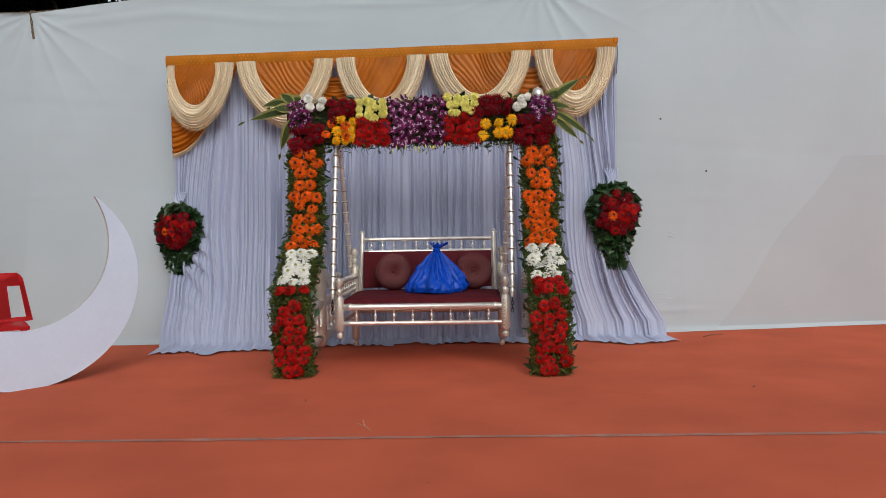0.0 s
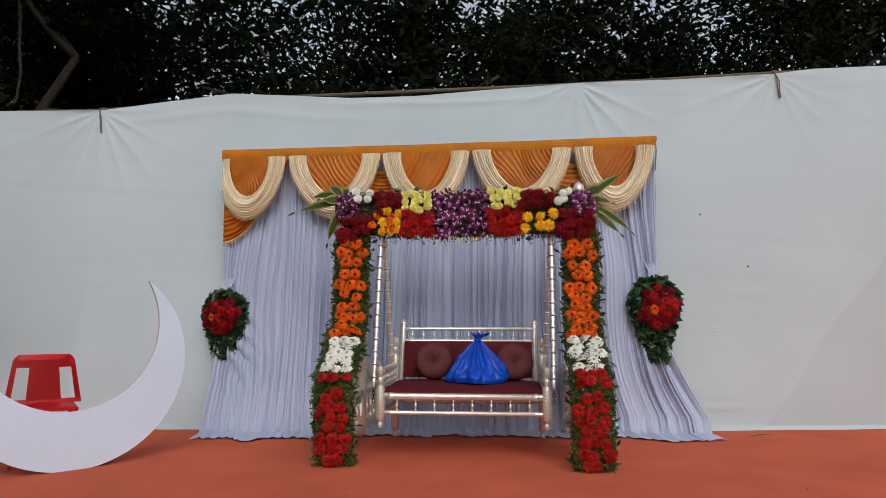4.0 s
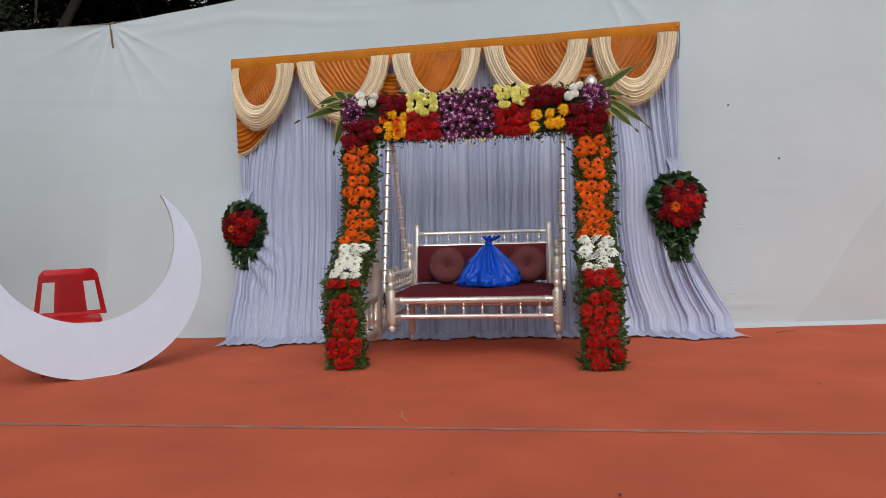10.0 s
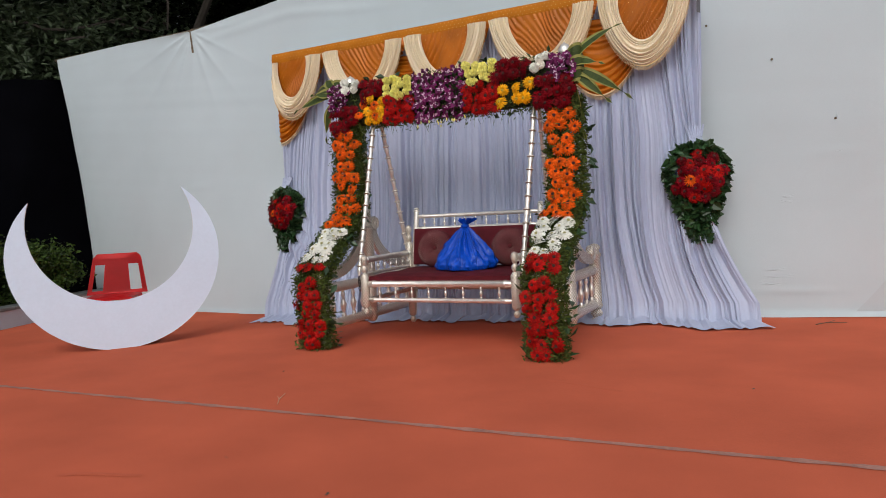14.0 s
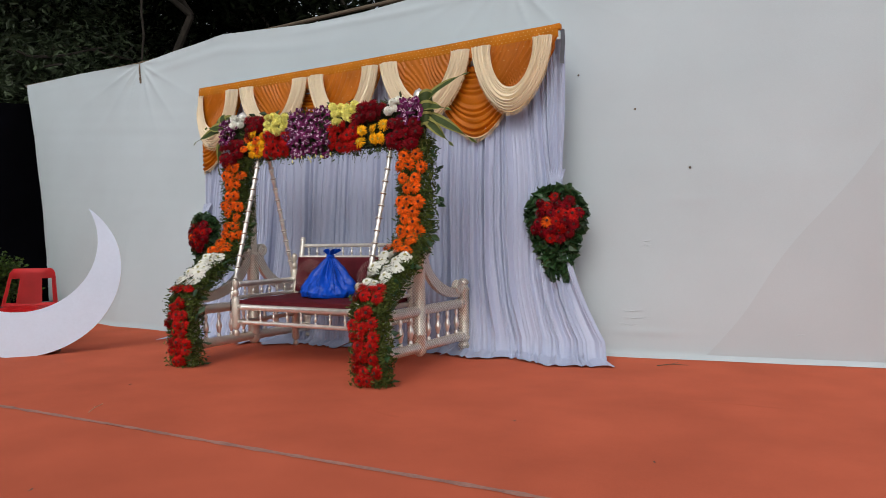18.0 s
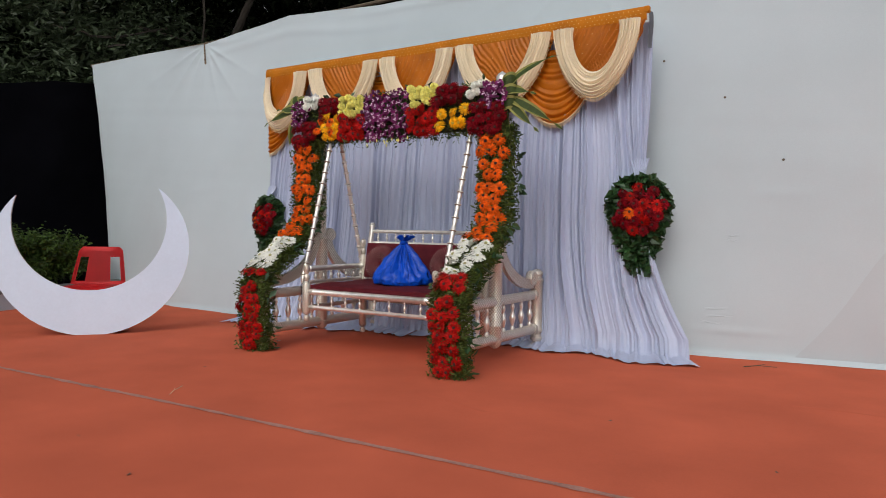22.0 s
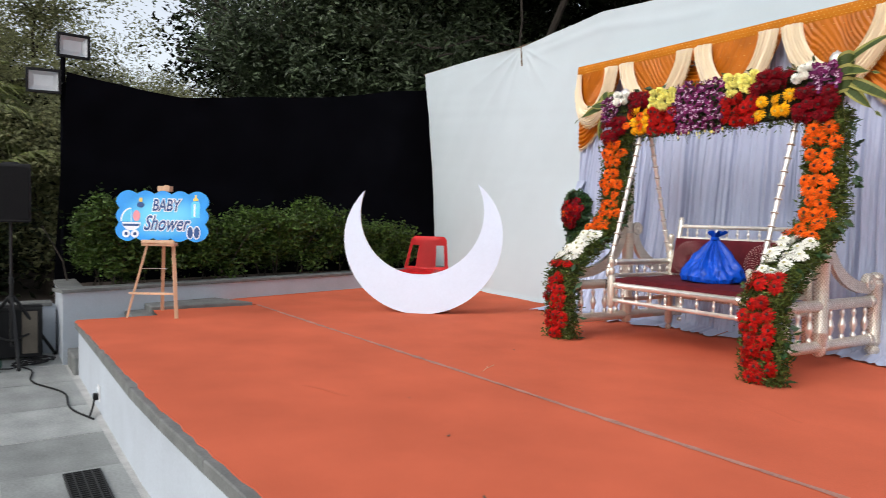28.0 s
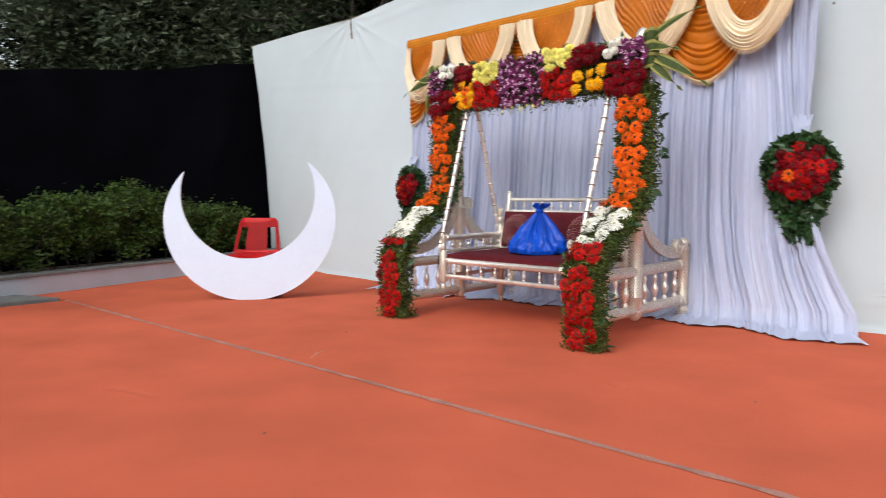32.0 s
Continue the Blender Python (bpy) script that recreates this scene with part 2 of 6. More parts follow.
def lathe(profile, n=14, bm=None, m=None):
    """A turned piece from (radius, height) pairs."""
    own = bmesh.new()
    rings = [[own.verts.new((r * math.cos(6.28319 * k / n), r * math.sin(6.28319 * k / n), z)) for k in range(n)] for r, z in profile]
    for a, b in zip(rings, rings[1:]):
        for k in range(n):
            own.faces.new((a[k], a[(k + 1) % n], b[(k + 1) % n], b[k]))
    own.faces.new(rings[0][::-1])
    own.faces.new(rings[-1])
    if m is not None:
        own.transform(m)
    return own if bm is None else join(bm, own)


def tube(points, radius, n=8, bm=None, taper=None):
    """A round bar along a line of points."""
    own = bmesh.new()
    pts = [Vector(p) for p in points]
    rings, up = [], Vector((0.31, 0.17, 0.93))
    for i, p in enumerate(pts):
        d = (pts[min(i + 1, len(pts) - 1)] - pts[max(i - 1, 0)]).normalized()
        a = d.cross(up)
        if a.length < 1e-3:
            a = d.cross(Vector((1, 0, 0)))
        a.normalize()
        b = d.cross(a)
        r = radius if taper is None else radius + (taper - radius) * i / max(1, len(pts) - 1)
        rings.append([own.verts.new(p + r * (math.cos(6.28319 * k / n) * a + math.sin(6.28319 * k / n) * b)) for k in range(n)])
    for a, b in zip(rings, rings[1:]):
        for k in range(n):
            own.faces.new((a[k], a[(k + 1) % n], b[(k + 1) % n], b[k]))
    own.faces.new(rings[0][::-1])
    own.faces.new(rings[-1])
    return own if bm is None else join(bm, own)


def along(a, b):
    """The pose that lays a piece of height 1 along z from a to b."""
    a, b = Vector(a), Vector(b)
    d = b - a
    return Matrix.Translation(a) @ d.to_track_quat("Z", "Y").to_matrix().to_4x4() @ Matrix.Diagonal((1, 1, d.length, 1))


def leaf_cloud(name, places, size, material, seed=1, droop=0.3, narrow=0.42, spread=0.25):
    """Many small folded leaves, one at each place."""
    rng = np.random.RandomState(seed)
    n = len(places)
    d = rng.normal(size=(n, 3))
    d[:, 2] = d[:, 2] * 0.6 - droop
    d /= np.linalg.norm(d, axis=1)[:, None]
    s = np.cross(d, rng.normal(size=(n, 3)))
    s /= np.linalg.norm(s, axis=1)[:, None] + 1e-9
    t = np.cross(d, s)
    z = (size * rng.uniform(1 - spread, 1 + spread, n))[:, None]
    base = places - d * z * 0.5
    v = np.empty((n, 4, 3))
    v[:, 0] = base
    v[:, 1] = base + d * z * 0.45 + s * z * narrow * 0.5 + t * z * 0.10
    v[:, 2] = base + d * z + t * z * 0.02
    v[:, 3] = base + d * z * 0.45 - s * z * narrow * 0.5 + t * z * 0.10
    return mesh_of(name, v.reshape(-1, 3), np.arange(4 * n).reshape(n, 4), material)


# ---- ground, stage and planter ----
GZ = -0.52
ground = tagged(part("ground", grid("ground", lambda u, v: ((u - 0.5) * 400, (v - 0.5) * 400, 0 * u + GZ - 0.006), 8, 8, M_JOINT)), "grey cement ground under the stone paving", "ground", kind="structure")
FY, SX = -5.70, -3.77


def edge_y(x):
    """The slightly bowed front edge of the stage."""
    return float(np.interp(x, [-3.77, -0.6, 0.5, 1.2, 9.5], [-5.70, -5.725, -5.685, -5.645, -5.40]))


stage = tagged(part("stage", prism([(SX, FY + 0.02)] + [(x, edge_y(x) + 0.02) for x in (-0.6, 0.5, 1.2, 9.5)] + [(9.5, 2.0), (-5.66, 2.0), (-5.66, -3.8), (-4.2, -3.8), (-4.2, -4.95), (SX, -4.95)], GZ - 0.03, -0.075), M_WHITEWALL, smooth=False), "low whitewashed masonry stage", "stage", kind="structure")
coping = bmesh.new()
for k in range(18):
    x0 = SX - 0.012 + k * 0.735
    ya, yb = edge_y(x0) - 0.012, edge_y(x0 + 0.732) - 0.012
    join(coping, prism([(x0 + 0.003, ya), (x0 + 0.732, yb), (x0 + 0.732, yb + 0.3), (x0 + 0.003, ya + 0.3)], -0.075, -0.007, 0.006))
part("coping", coping, M_COPING, stage, "dark grey stone edge slabs", smooth=False)
slab_land = prism([(-5.66, -4.95), (-4.2, -4.95), (-4.2, -3.86), (-5.66, -4.50)], -0.075, 0.035, 0.008)
part("landing_slab", slab_land, M_COPING, stage, "dark grey stone landing beside the carpet")

rng0 = np.random.RandomState(4)


def carpet_outline(front):
    """The plan of one carpet strip, with an uneven cut edge towards the audience."""
    if front:
        pts = [(SX - 0.005, -5.69)]
        for k in range(1, 120):
            pts.append((SX + k * 0.11, edge_y(SX + k * 0.11) + 0.05 * min(1, k / 25) - 0.012 * abs(math.sin(k * 1.7)) - 0.015 * rng0.rand()))
        pts += [(9.5, -3.55), (3.0, -3.665), (-4.19, -3.815), (-4.19, -4.93), (-3.80, -4.96)]
        return pts
    return [(-4.25, -3.80), (3.0, -3.65), (9.5, -3.53), (9.5, 1.9), (-6.4, 1.9), (-6.0, -1.0), (-5.45, -3.3), (-5.64, -4.46)]


carpet_a = tagged(part("carpet_front", prism(carpet_outline(True), -0.006, 0.0), M_CARPET, smooth=False), "terracotta red felt carpet over the stage front", "carpet", kind="structure")
carpet_b = tagged(part("carpet_back", prism(carpet_outline(False), -0.075, 0.002), M_CARPET, smooth=False), "terracotta red felt carpet under the swing", "carpet", kind="structure")


def seam_line(u, v):
    x = -4.2 + 13.6 * u
    y = np.where(x < 3, -3.808 + (x + 4.2) / 7.2 * 0.15, -3.658 + (x - 3) / 6.5 * 0.12)
    w = 0.019 + 0.004 * wobble(x * 3, 3) + 0.006 * wobble(x * 19, 4)
    return x, y + (v - 0.5) * 2 * w + 0.006 * wobble(x * 1.5, 9), 0 * u + 0.0030 + 0.0003 * wobble(x * 9, 5)


tagged(part("seam_tape", grid("seam_tape", seam_line, 260, 2, M_TAPE), None), "worn grey tape over the carpet seam", "tape", kind="structure")

# steps beside the stage
steps = tagged(part("steps", box(-4.34, -5.72, GZ - 0.03, SX - 0.003, -4.95, -0.36, 0.01), M_COPING, smooth=False), "dark stone steps beside the stage", "steps", kind="structure")
part("step", box(-4.5, -5.42, -0.36, SX - 0.003, -4.95, -0.20, 0.01), M_COPING, steps)
part("step", box(-4.6, -5.16, -0.20, SX - 0.003, -4.95, -0.03, 0.01), M_COPING, steps)

# planter with hedge
PA, PB = Vector((-4.32, -5.76)), Vector((-5.40, -1.90))
PD = (PB - PA).normalized()
PN = Vector((-PD.y, PD.x))
PC = PA + PD * 6.6


def plan(s, o):
    p = PA + PD * s + PN * o
    return (p.x, p.y)


planter = tagged(part("planter_wall", prism([plan(0, 0), plan(6.6, 0), plan(6.6, 0.18), plan(0.24, 0.18), plan(0.52, 1.1), plan(0.34, 1.1)], GZ - 0.03, 0.20), M_WHITEWALL, smooth=False), "whitewashed masonry planter wall", "planter", kind="structure")
for k in range(8):
    part("coping_slab", prism([plan(k * 0.825 - 0.02, -0.025), plan(k * 0.825 + 0.80, -0.025), plan(k * 0.825 + 0.80, 0.22), plan(k * 0.825 - 0.02, 0.22)], 0.20, 0.235, 0.004), M_COPING, planter, smooth=False)
part("coping_slab", prism([plan(0.05, 0.23), plan(0.29, 0.23), plan(0.56, 1.1), plan(0.32, 1.1)], 0.20, 0.235, 0.004), M_COPING, planter, smooth=False)
part("soil", prism([plan(0.24, 0.18), plan(6.6, 0.18), plan(6.6, 3.2), plan(0.9, 3.2), plan(0.52, 1.1)], GZ, 0.14), M_SOIL, planter, smooth=False)
low_wall = tagged(part("low_wall", box(-5.25, -22, GZ - 0.03, -5.06, -5.76, -0.01), M_WHITEWALL, smooth=False), "low whitewashed garden wall", "wall", kind="structure")
for k in range(12):
    part("coping_slab", box(-5.29, -21.78 + 1.333 * k, -0.01, -5.035, -21.78 + 1.333 * k + 1.325, 0.03, 0.004), M_COPING, low_wall, smooth=False)
garden = tagged(part("garden_bed", box(-60, -60, GZ - 0.03, -5.25, 60, -0.09), M_SOIL, smooth=False), "dark planted soil behind the low wall", "garden bed", kind="structure")

hedge_pts = []
rngh = np.random.RandomState(7)
for k in range(330):
    s, o = rngh.uniform(0.36, 5.5), rngh.uniform(0.20, 1.05)
    s = max(s, 0.3 * o + 0.3)
    top = 0.98 + 0.10 * math.sin(s * 2.3) + 0.07 * math.sin(s * 5.1 + 1) + 0.08 * rngh.normal()
    top -= 0.5 * max(0, 0.35 - o) + 0.30 * max(0, s - 4.6)
    z = 0.25 + (top - 0.25) * math.sqrt(rngh.rand())
    c = np.array([*plan(s, o), z])
    hedge_pts.append(c + rngh.normal(size=(150, 3)) * (0.075, 0.075, 0.065))
hedge = thing("hedge", "dense clipped green hedge in the planter", "hedge", kind="stuff")
part("leaves", leaf_cloud("hedge_leaves", np.concatenate(hedge_pts), 0.058, M_HEDGE, 3, droop=-0.3, narrow=0.5), None, hedge)
stems = bmesh.new()
for k in range(40):
    a = plan(rngh.uniform(0.2, 5.6), rngh.uniform(0.35, 1.0))
    tube([(a[0], a[1], 0.12), (a[0] + rngh.normal() * 0.06, a[1] + rngh.normal() * 0.06, 0.45), (a[0] + rngh.normal() * 0.15, a[1] + rngh.normal() * 0.15, 0.85)], 0.012, 5, stems, 0.005)
part("stems", stems, M_BARK, hedge)

# ---- black cloth screen ----
BX = np.array([-5.90, -6.22, -6.52, -6.80, -7.10, -7.40])
BY = np.array([-5.57, -4.15, -2.95, -1.50, 0.30, 2.0])
BZ = np.array([2.66, 2.60, 2.73, 2.98, 3.30, 3.35])


def black_sheet(u, v):
    y = BY[0] + (BY[-1] - BY[0]) * u
    x, zt = np.interp(y, BY, BX), np.interp(y, BY, BZ) - 0.05 * np.abs(np.sin(u * 9.4)) * (v < 0.02)
    z = zt + (0.1 - zt) * v
    return x + 0.05 * wobble(u * 14 + v * 3, 2) + 0.04 * wobble(u * 5 - v * 9, 6) + 0.02 * wobble(u * 26 + v * 12, 8), y - 0.14 * v * (1 - u), z


screen = tagged(part("black_screen", grid("black_screen", black_sheet, 60, 30, M_BLACK)), "black cloth screen hung behind the hedge", "cloth screen", kind="structure")
for s, y in ((0, -5.60), (1, 1.9)):
    part("post", tube([(np.interp(y, BY, BX) - 0.06, y, -0.2), (np.interp(y, BY, BX) - 0.06, y, np.interp(y, BY, BZ) + (0.45 if s == 0 else 0.02))], 0.03, 8), M_BLACK, screen)

# ---- white cloth wall ----
TX = np.array([-6.85, -5.45, -4.25, -3.6, -2.71, -1.35, -0.6, 1.11, 2.18, 3.17, 3.57, 4.24, 9.0])
TZ = np.array([3.47, 3.485, 3.46, 3.53, 3.62, 3.53, 3.535, 3.637, 3.64, 3.675, 3.715, 3.722, 3.74])
TIES = ((-4.25, 3.44), (1.11, 3.62), (3.17, 3.64))


def wall_y(x, z):
    """The plane of the cloth wall: plumb at the top, its foot drawn forward at one end."""
    foot = np.interp(x, [-6.6, -5.2, -4.2, -3, 2.6, 4.8, 9], [0.0, -0.25, -0.50, -0.55, -0.06, 0.30, 0.5])
    k = np.clip(1 - z / 3.5, 0, 1)
    return foot * k * k * 0.6 + foot * k * 0.4


def ripple(x, z):
    return 0.012 * wobble(x * 1.2 + z * 0.5, 11) + 0.006 * wobble(x * 3.1 - z * 1.7, 12) + 0.003 * wobble(x * 0.6 + z * 7, 14)


def wall_sheet(u, v):
    x = -6.85 + 15.85 * u
    zt = np.interp(x, TX, TZ)
    z = zt * (1 - v) + 0.004 * v
    x = x + 0.55 * np.clip(-x - 5.9, 0, 1) * (1 - (1 - v) ** 1.3)
    y = wall_y(x, z) + ripple(x, z)
    for tx, tz in TIES:
        dx, dz = x - tx, tz - z
        r = np.sqrt(dx * dx + dz * dz) + 1e-6
        ang = np.arctan2(dx, dz + 0.02)
        lop = 1 + 0.6 * np.sin(ang + tx)
        y = y - 0.017 * lop * np.exp(-r * 2.3) * (1.2 - 2 * np.abs(np.sin(ang * 8 + 0.8 * wobble(ang * 3, 5))) ** 0.6) * np.clip(r * 6, 0, 1) * np.clip(np.abs(ang) * 1.6, 0.25, 1)
    drop = zt - z
    y = y - 0.010 * np.exp(-((drop - 0.10 - 0.05 * wobble(x * 0.9, 31)) / 0.035) ** 2) * np.clip(0.3 + wobble(x * 0.8, 33), 0, 1)
    y = y - 0.007 * np.exp(-((drop - 0.22 - 0.07 * wobble(x * 0.7, 35)) / 0.05) ** 2) * np.clip(0.2 + wobble(x * 0.6, 37), 0, 1)
    for mx, mz in ((2.84, 1.376), (-4.1, 1.5)):
        dx, dz = x - mx, z - mz
        y = y - 0.006 * np.exp(-(dx / 0.2) ** 2 - (dz / 0.05) ** 2)
    y = y - 0.01 * np.exp(-((z - 0.22) / 0.03) ** 2) * np.exp(-((x - 2.5) / 0.3) ** 2) - 0.05 * np.clip(1 - z / 0.06, 0, 1) ** 2
    return x, y, z


wall_cloth = tagged(part("wall_north", grid("wall_north", wall_sheet, 700, 200, M_CLOTH)), "white tent cloth wall with creases and ties", "cloth wall", kind="structure")


def overlap_sheet(u, v):
    x0 = 2.93 + 1.28 * v + 0.03 * np.sin(v * 9)
    x = x0 + (9 - x0) * u
    z = 0.03 + 1.75 * v
    return x, wall_y(x, z) + ripple(x, z) - 0.005, z


part("cloth_overlap", grid("cloth_overlap", overlap_sheet, 60, 40, M_CLOTH2), None, wall_cloth, "second layer of cloth with a diagonal edge")


def hem_sheet(u, v):
    x = -3.2 + 12.2 * u
    z = 0.008 + 0.028 * (1 - v) + 0.004 * wobble(x * 2, 21)
    return x, wall_y(x, z * 0) - 0.062 - 0.02 * v + 0.008 * wobble(x * 3, 20), z


part("hem", grid("hem", hem_sheet, 160, 3, M_CLOTH), None, wall_cloth)
pole = bmesh.new()
tube([(-6.9, 0.03, 3.47), (-4.25, 0.03, 3.47), (-2.7, 0.04, 3.56), (-0.6, 0.04, 3.60), (1.1, 0.05, 3.63), (3.4, 0.04, 3.70), (9, 0.05, 3.73)], 0.022, 8, pole)
part("top_pole", pole, M_PIPE, wall_cloth, "dark bamboo pole along the top")
for tx, tz in ((-4.25, 3.47), (3.17, 3.69)):
    bm = bmesh.new()
    for k in range(3):
        lathe([(0.02, 0), (0.032, 0.004), (0.032, 0.012), (0.02, 0.016)], 10, bm, Matrix.Translation((tx + 0.015 * (k - 1), 0.03, tz)) @ pose(0, 0, 0, 0, 90, 0))
    tube([(tx, -0.012, tz), (tx + 0.01, -0.025, tz - 0.09), (tx + 0.02, -0.022, tz - 0.2)], 0.006, 6, bm)
    tube([(tx - 0.01, -0.012, tz), (tx + 0.03, -0.03, tz - 0.1), (tx + 0.035, -0.024, tz - 0.27)], 0.006, 6, bm)
    tube([(tx + 0.025, -0.024, tz - 0.20), (tx + 0.037, -0.024, tz - 0.28)], 0.013, 6, bm)
    tagged(part("rope_tie", bm, M_ROPE), "brown rope knot tying the cloth to the pole", "rope", "cloth ties")

for px, pz, L, a in ((2.84, 1.376, 0.13, 6), (-4.10, 1.50, 0.07, -5), (2.45, 1.02, 0.05, 3), (2.44, 0.98, 0.05, -4), (2.33, 0.40, 0.10, 4), (2.36, 0.34, 0.12, 2), (2.30, 0.28, 0.09, -3), (3.65, 0.24, 0.10, 3), (2.83, 1.66, 0.025, 80)):
    bm = bmesh.new()
    for s, q in ((1, 1), (-1, 1), (1, -0.6), (-1, -0.6)):
        pts = []
        for k in range(6):
            t = k / 5
            x, z = px + s * L * t * math.cos(radians(a)), pz + s * L * t * math.sin(radians(a)) + 0.012 * q * t
            pts.append((x, float(wall_y(x, z) + ripple(x, z)) - 0.002 + 0.003 * t, z))
        tube(pts, 0.0055, 6, bm, 0.002)
    part("pinched_fold", bm, M_CLOTH, wall_cloth)

for tx, tz in ((1.842, 2.549), (2.357, 2.188), (2.82, 1.646)):
    bm = lathe([(0.0045, -0.002), (0.011, 0.0), (0.010, 0.004), (0.003, 0.006)], 8, None, Matrix.Translation((tx, float(wall_y(tx, tz) + ripple(tx, tz)) - 0.004, tz)) @ pose(0, 0, 0, 90, 0, 0))
    part("tack", bm, M_PIPE, wall_cloth, "small dark tack in the cloth")

# ---- trees ----
def tree_meshes(name, seed, height, reach, leaves, size, leafmat, base_z, thick=0.2, fill=0.0, clump=0.4, lowest=0.0):
    """A trunk with limbs, and a crown of leaf clumps round the limb ends."""
    rng = np.random.RandomState(seed)
    bm = bmesh.new()
    ends = []

    def limb(p, d, length, r, level):
        pts, q = [p], p
        for k in range(4):
            d = (d + Vector(rng.normal(size=3) * 0.16) + Vector((0, 0, 0.03))).normalized()
            q = q + d * length / 4
            pts.append(q)
            if level >= 2:
                ends.append(q)
        tube(pts, r, 7 if level < 2 else 5, bm, r * 0.55)
        if level < 3:
            for k in range(3 if level == 0 else 4):
                side = Vector(rng.normal(size=3) * (1, 1, 0.45)).normalized()
                start = pts[-1] if k < 2 else pts[2 + k % 2]
                limb(start, (d * 0.55 + side * 0.9).normalized(), length * rng.uniform(0.55, 0.8), r * 0.52, level + 1)

    limb(Vector((0, 0, base_z)), Vector((0, 0, 1)), height * 0.42, thick, 0)
    e = np.array([tuple(p) for p in ends])
    e[:, :2] *= reach / (np.abs(e[:, :2]).max() + 1e-6)
    m = int(len(e) * fill)
    if m:
        a, q, h = rng.uniform(0, 6.28319, m), np.sqrt(rng.rand(m)) * reach * 0.85, rng.uniform(-1, 1, m)
        e = np.concatenate([e, np.stack([q * np.cos(a), q * np.sin(a), base_z + height * (0.66 + 0.26 * h * np.sqrt(1 - (q / reach) ** 2))], -1)])
    per = max(1, leaves // len(e))
    pts = np.concatenate([c + rng.normal(size=(per, 3)) * (clump, clump, clump * 0.75) for c in e])
    return bm, leaf_cloud(name + "_crown", pts[pts[:, 2] > lowest], size, leafmat, seed)


def tree(name, label, seed, height, reach, leaves, size, leafmat, at, thick=0.2, fill=0.0, clump=0.4, lowest=0.0):
    t = thing(name, label, "tree", at)
    bm, me = tree_meshes(name, seed, height, reach, leaves, size, leafmat, -0.2, thick, fill, clump, lowest)
    part("trunk", bm, M_BARK, t)
    part("crown", me, None, t)
    return t


# crown leaves carry their shade in a near-black colour
tree_a = tree("tree", "broad tree behind the cloth wall, leaves blackened as in shade", 21, 10.5, 4.9, 20500, 0.185, M_LEAFSHADED, pose(-1.6, 6.5, -0.4, 0, 0, 0), 0.34, 0.5, 0.32)
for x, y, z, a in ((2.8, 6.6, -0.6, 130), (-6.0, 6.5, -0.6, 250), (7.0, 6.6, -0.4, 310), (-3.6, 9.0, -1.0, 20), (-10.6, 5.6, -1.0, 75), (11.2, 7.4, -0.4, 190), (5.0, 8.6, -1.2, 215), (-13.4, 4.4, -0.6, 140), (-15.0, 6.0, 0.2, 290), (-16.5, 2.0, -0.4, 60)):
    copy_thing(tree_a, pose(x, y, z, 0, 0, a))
# unseen trees added round the audience side, cutting light from the low sky
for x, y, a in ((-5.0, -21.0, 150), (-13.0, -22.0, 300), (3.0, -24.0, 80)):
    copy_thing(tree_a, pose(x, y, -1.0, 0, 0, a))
tree_b = tree("tree", "olive-leaved garden tree behind the black screen", 33, 7.6, 3.6, 64000, 0.095, M_LEAFLIT, pose(-11.6, -5.9, -0.3, 0, 0, 0) @ Matrix.Scale(0.82, 4), 0.16, 0.3, 0.28)
for x, y, z, a, k in ((-15.5, -7.0, -0.2, 100, 1.0), (-18.0, -12.5, -1.0, 40, 1.0), (-13.6, -3.4, -0.3, 200, 0.74), (-17.4, -3.0, -0.4, 75, 0.95), (-14.2, -1.9, -0.3, 300, 0.72), (-18.6, -2.4, -0.4, 160, 0.92), (-15.4, -1.2, -0.4, 10, 0.8), (-20.5, -7.4, -0.6, 20, 0.9), (-12.6, -2.3, -0.4, 90, 0.55), (-13.2, -4.6, -0.4, 250, 0.6), (-16.8, -4.4, -0.4, 330, 0.78)):
    copy_thing(tree_b, pose(x, y, z, 0, 0, a) @ Matrix.Scale(k, 4))
# tree added to shade the wall's left end; its crown stays above view
tree("tree", "added tall tree whose high crown shades the cloth wall", 59, 12.5, 5.2, 30000, 0.21, M_LEAFSHADED, pose(-7.6, 2.6, -0.3), 0.22, 1.2, 0.34, 5.8)
tree_c = tree("tree", "glossy green broad-leaved tree beyond the black screen", 47, 8.6, 3.7, 30000, 0.15, M_LEAFMID, pose(-11.2, 1.0, -0.4, 0, 0, 0), 0.2, 0.6, 0.33)
for x, y, z, a in ((-10.4, 3.8, -0.8, 60), (-14.4, 1.8, -0.4, 170)):
    copy_thing(tree_c, pose(x, y, z, 0, 0, a))

# ---- backdrop drape ----
M_SILVER = mat("silver_lacquer", (0.80, 0.76, 0.69), 0.29, 0.7, var=0.16, scale=14, bump=0.12, fine=120)
M_COPPER = hatch(mat("beige_silver_patterned_lacquer", (0.76, 0.72, 0.64), 0.34, 0.45, var=0.18, scale=16, bump=0.15, fine=90), (0.36, 0.27, 0.18), 22)
M_RODRING = mat("brown_ring_lacquer", (0.40, 0.31, 0.23), 0.4, 0.3, var=0.2, scale=30)
M_MAROON = mat("maroon_upholstery", (0.085, 0.007, 0.012), 0.8, var=0.25, scale=14, bump=0.2, fine=160, spec=0.2)
M_DOT = mat("cream_dot_print", (0.62, 0.45, 0.40), 0.8, var=0.1)
M_BAG = mat("blue_plastic", (0.0005, 0.056, 0.43), 0.36, spec=0.28, var=0.25, scale=11, bump=0.8, fine=30, stretch=(1, 1, 0.45))
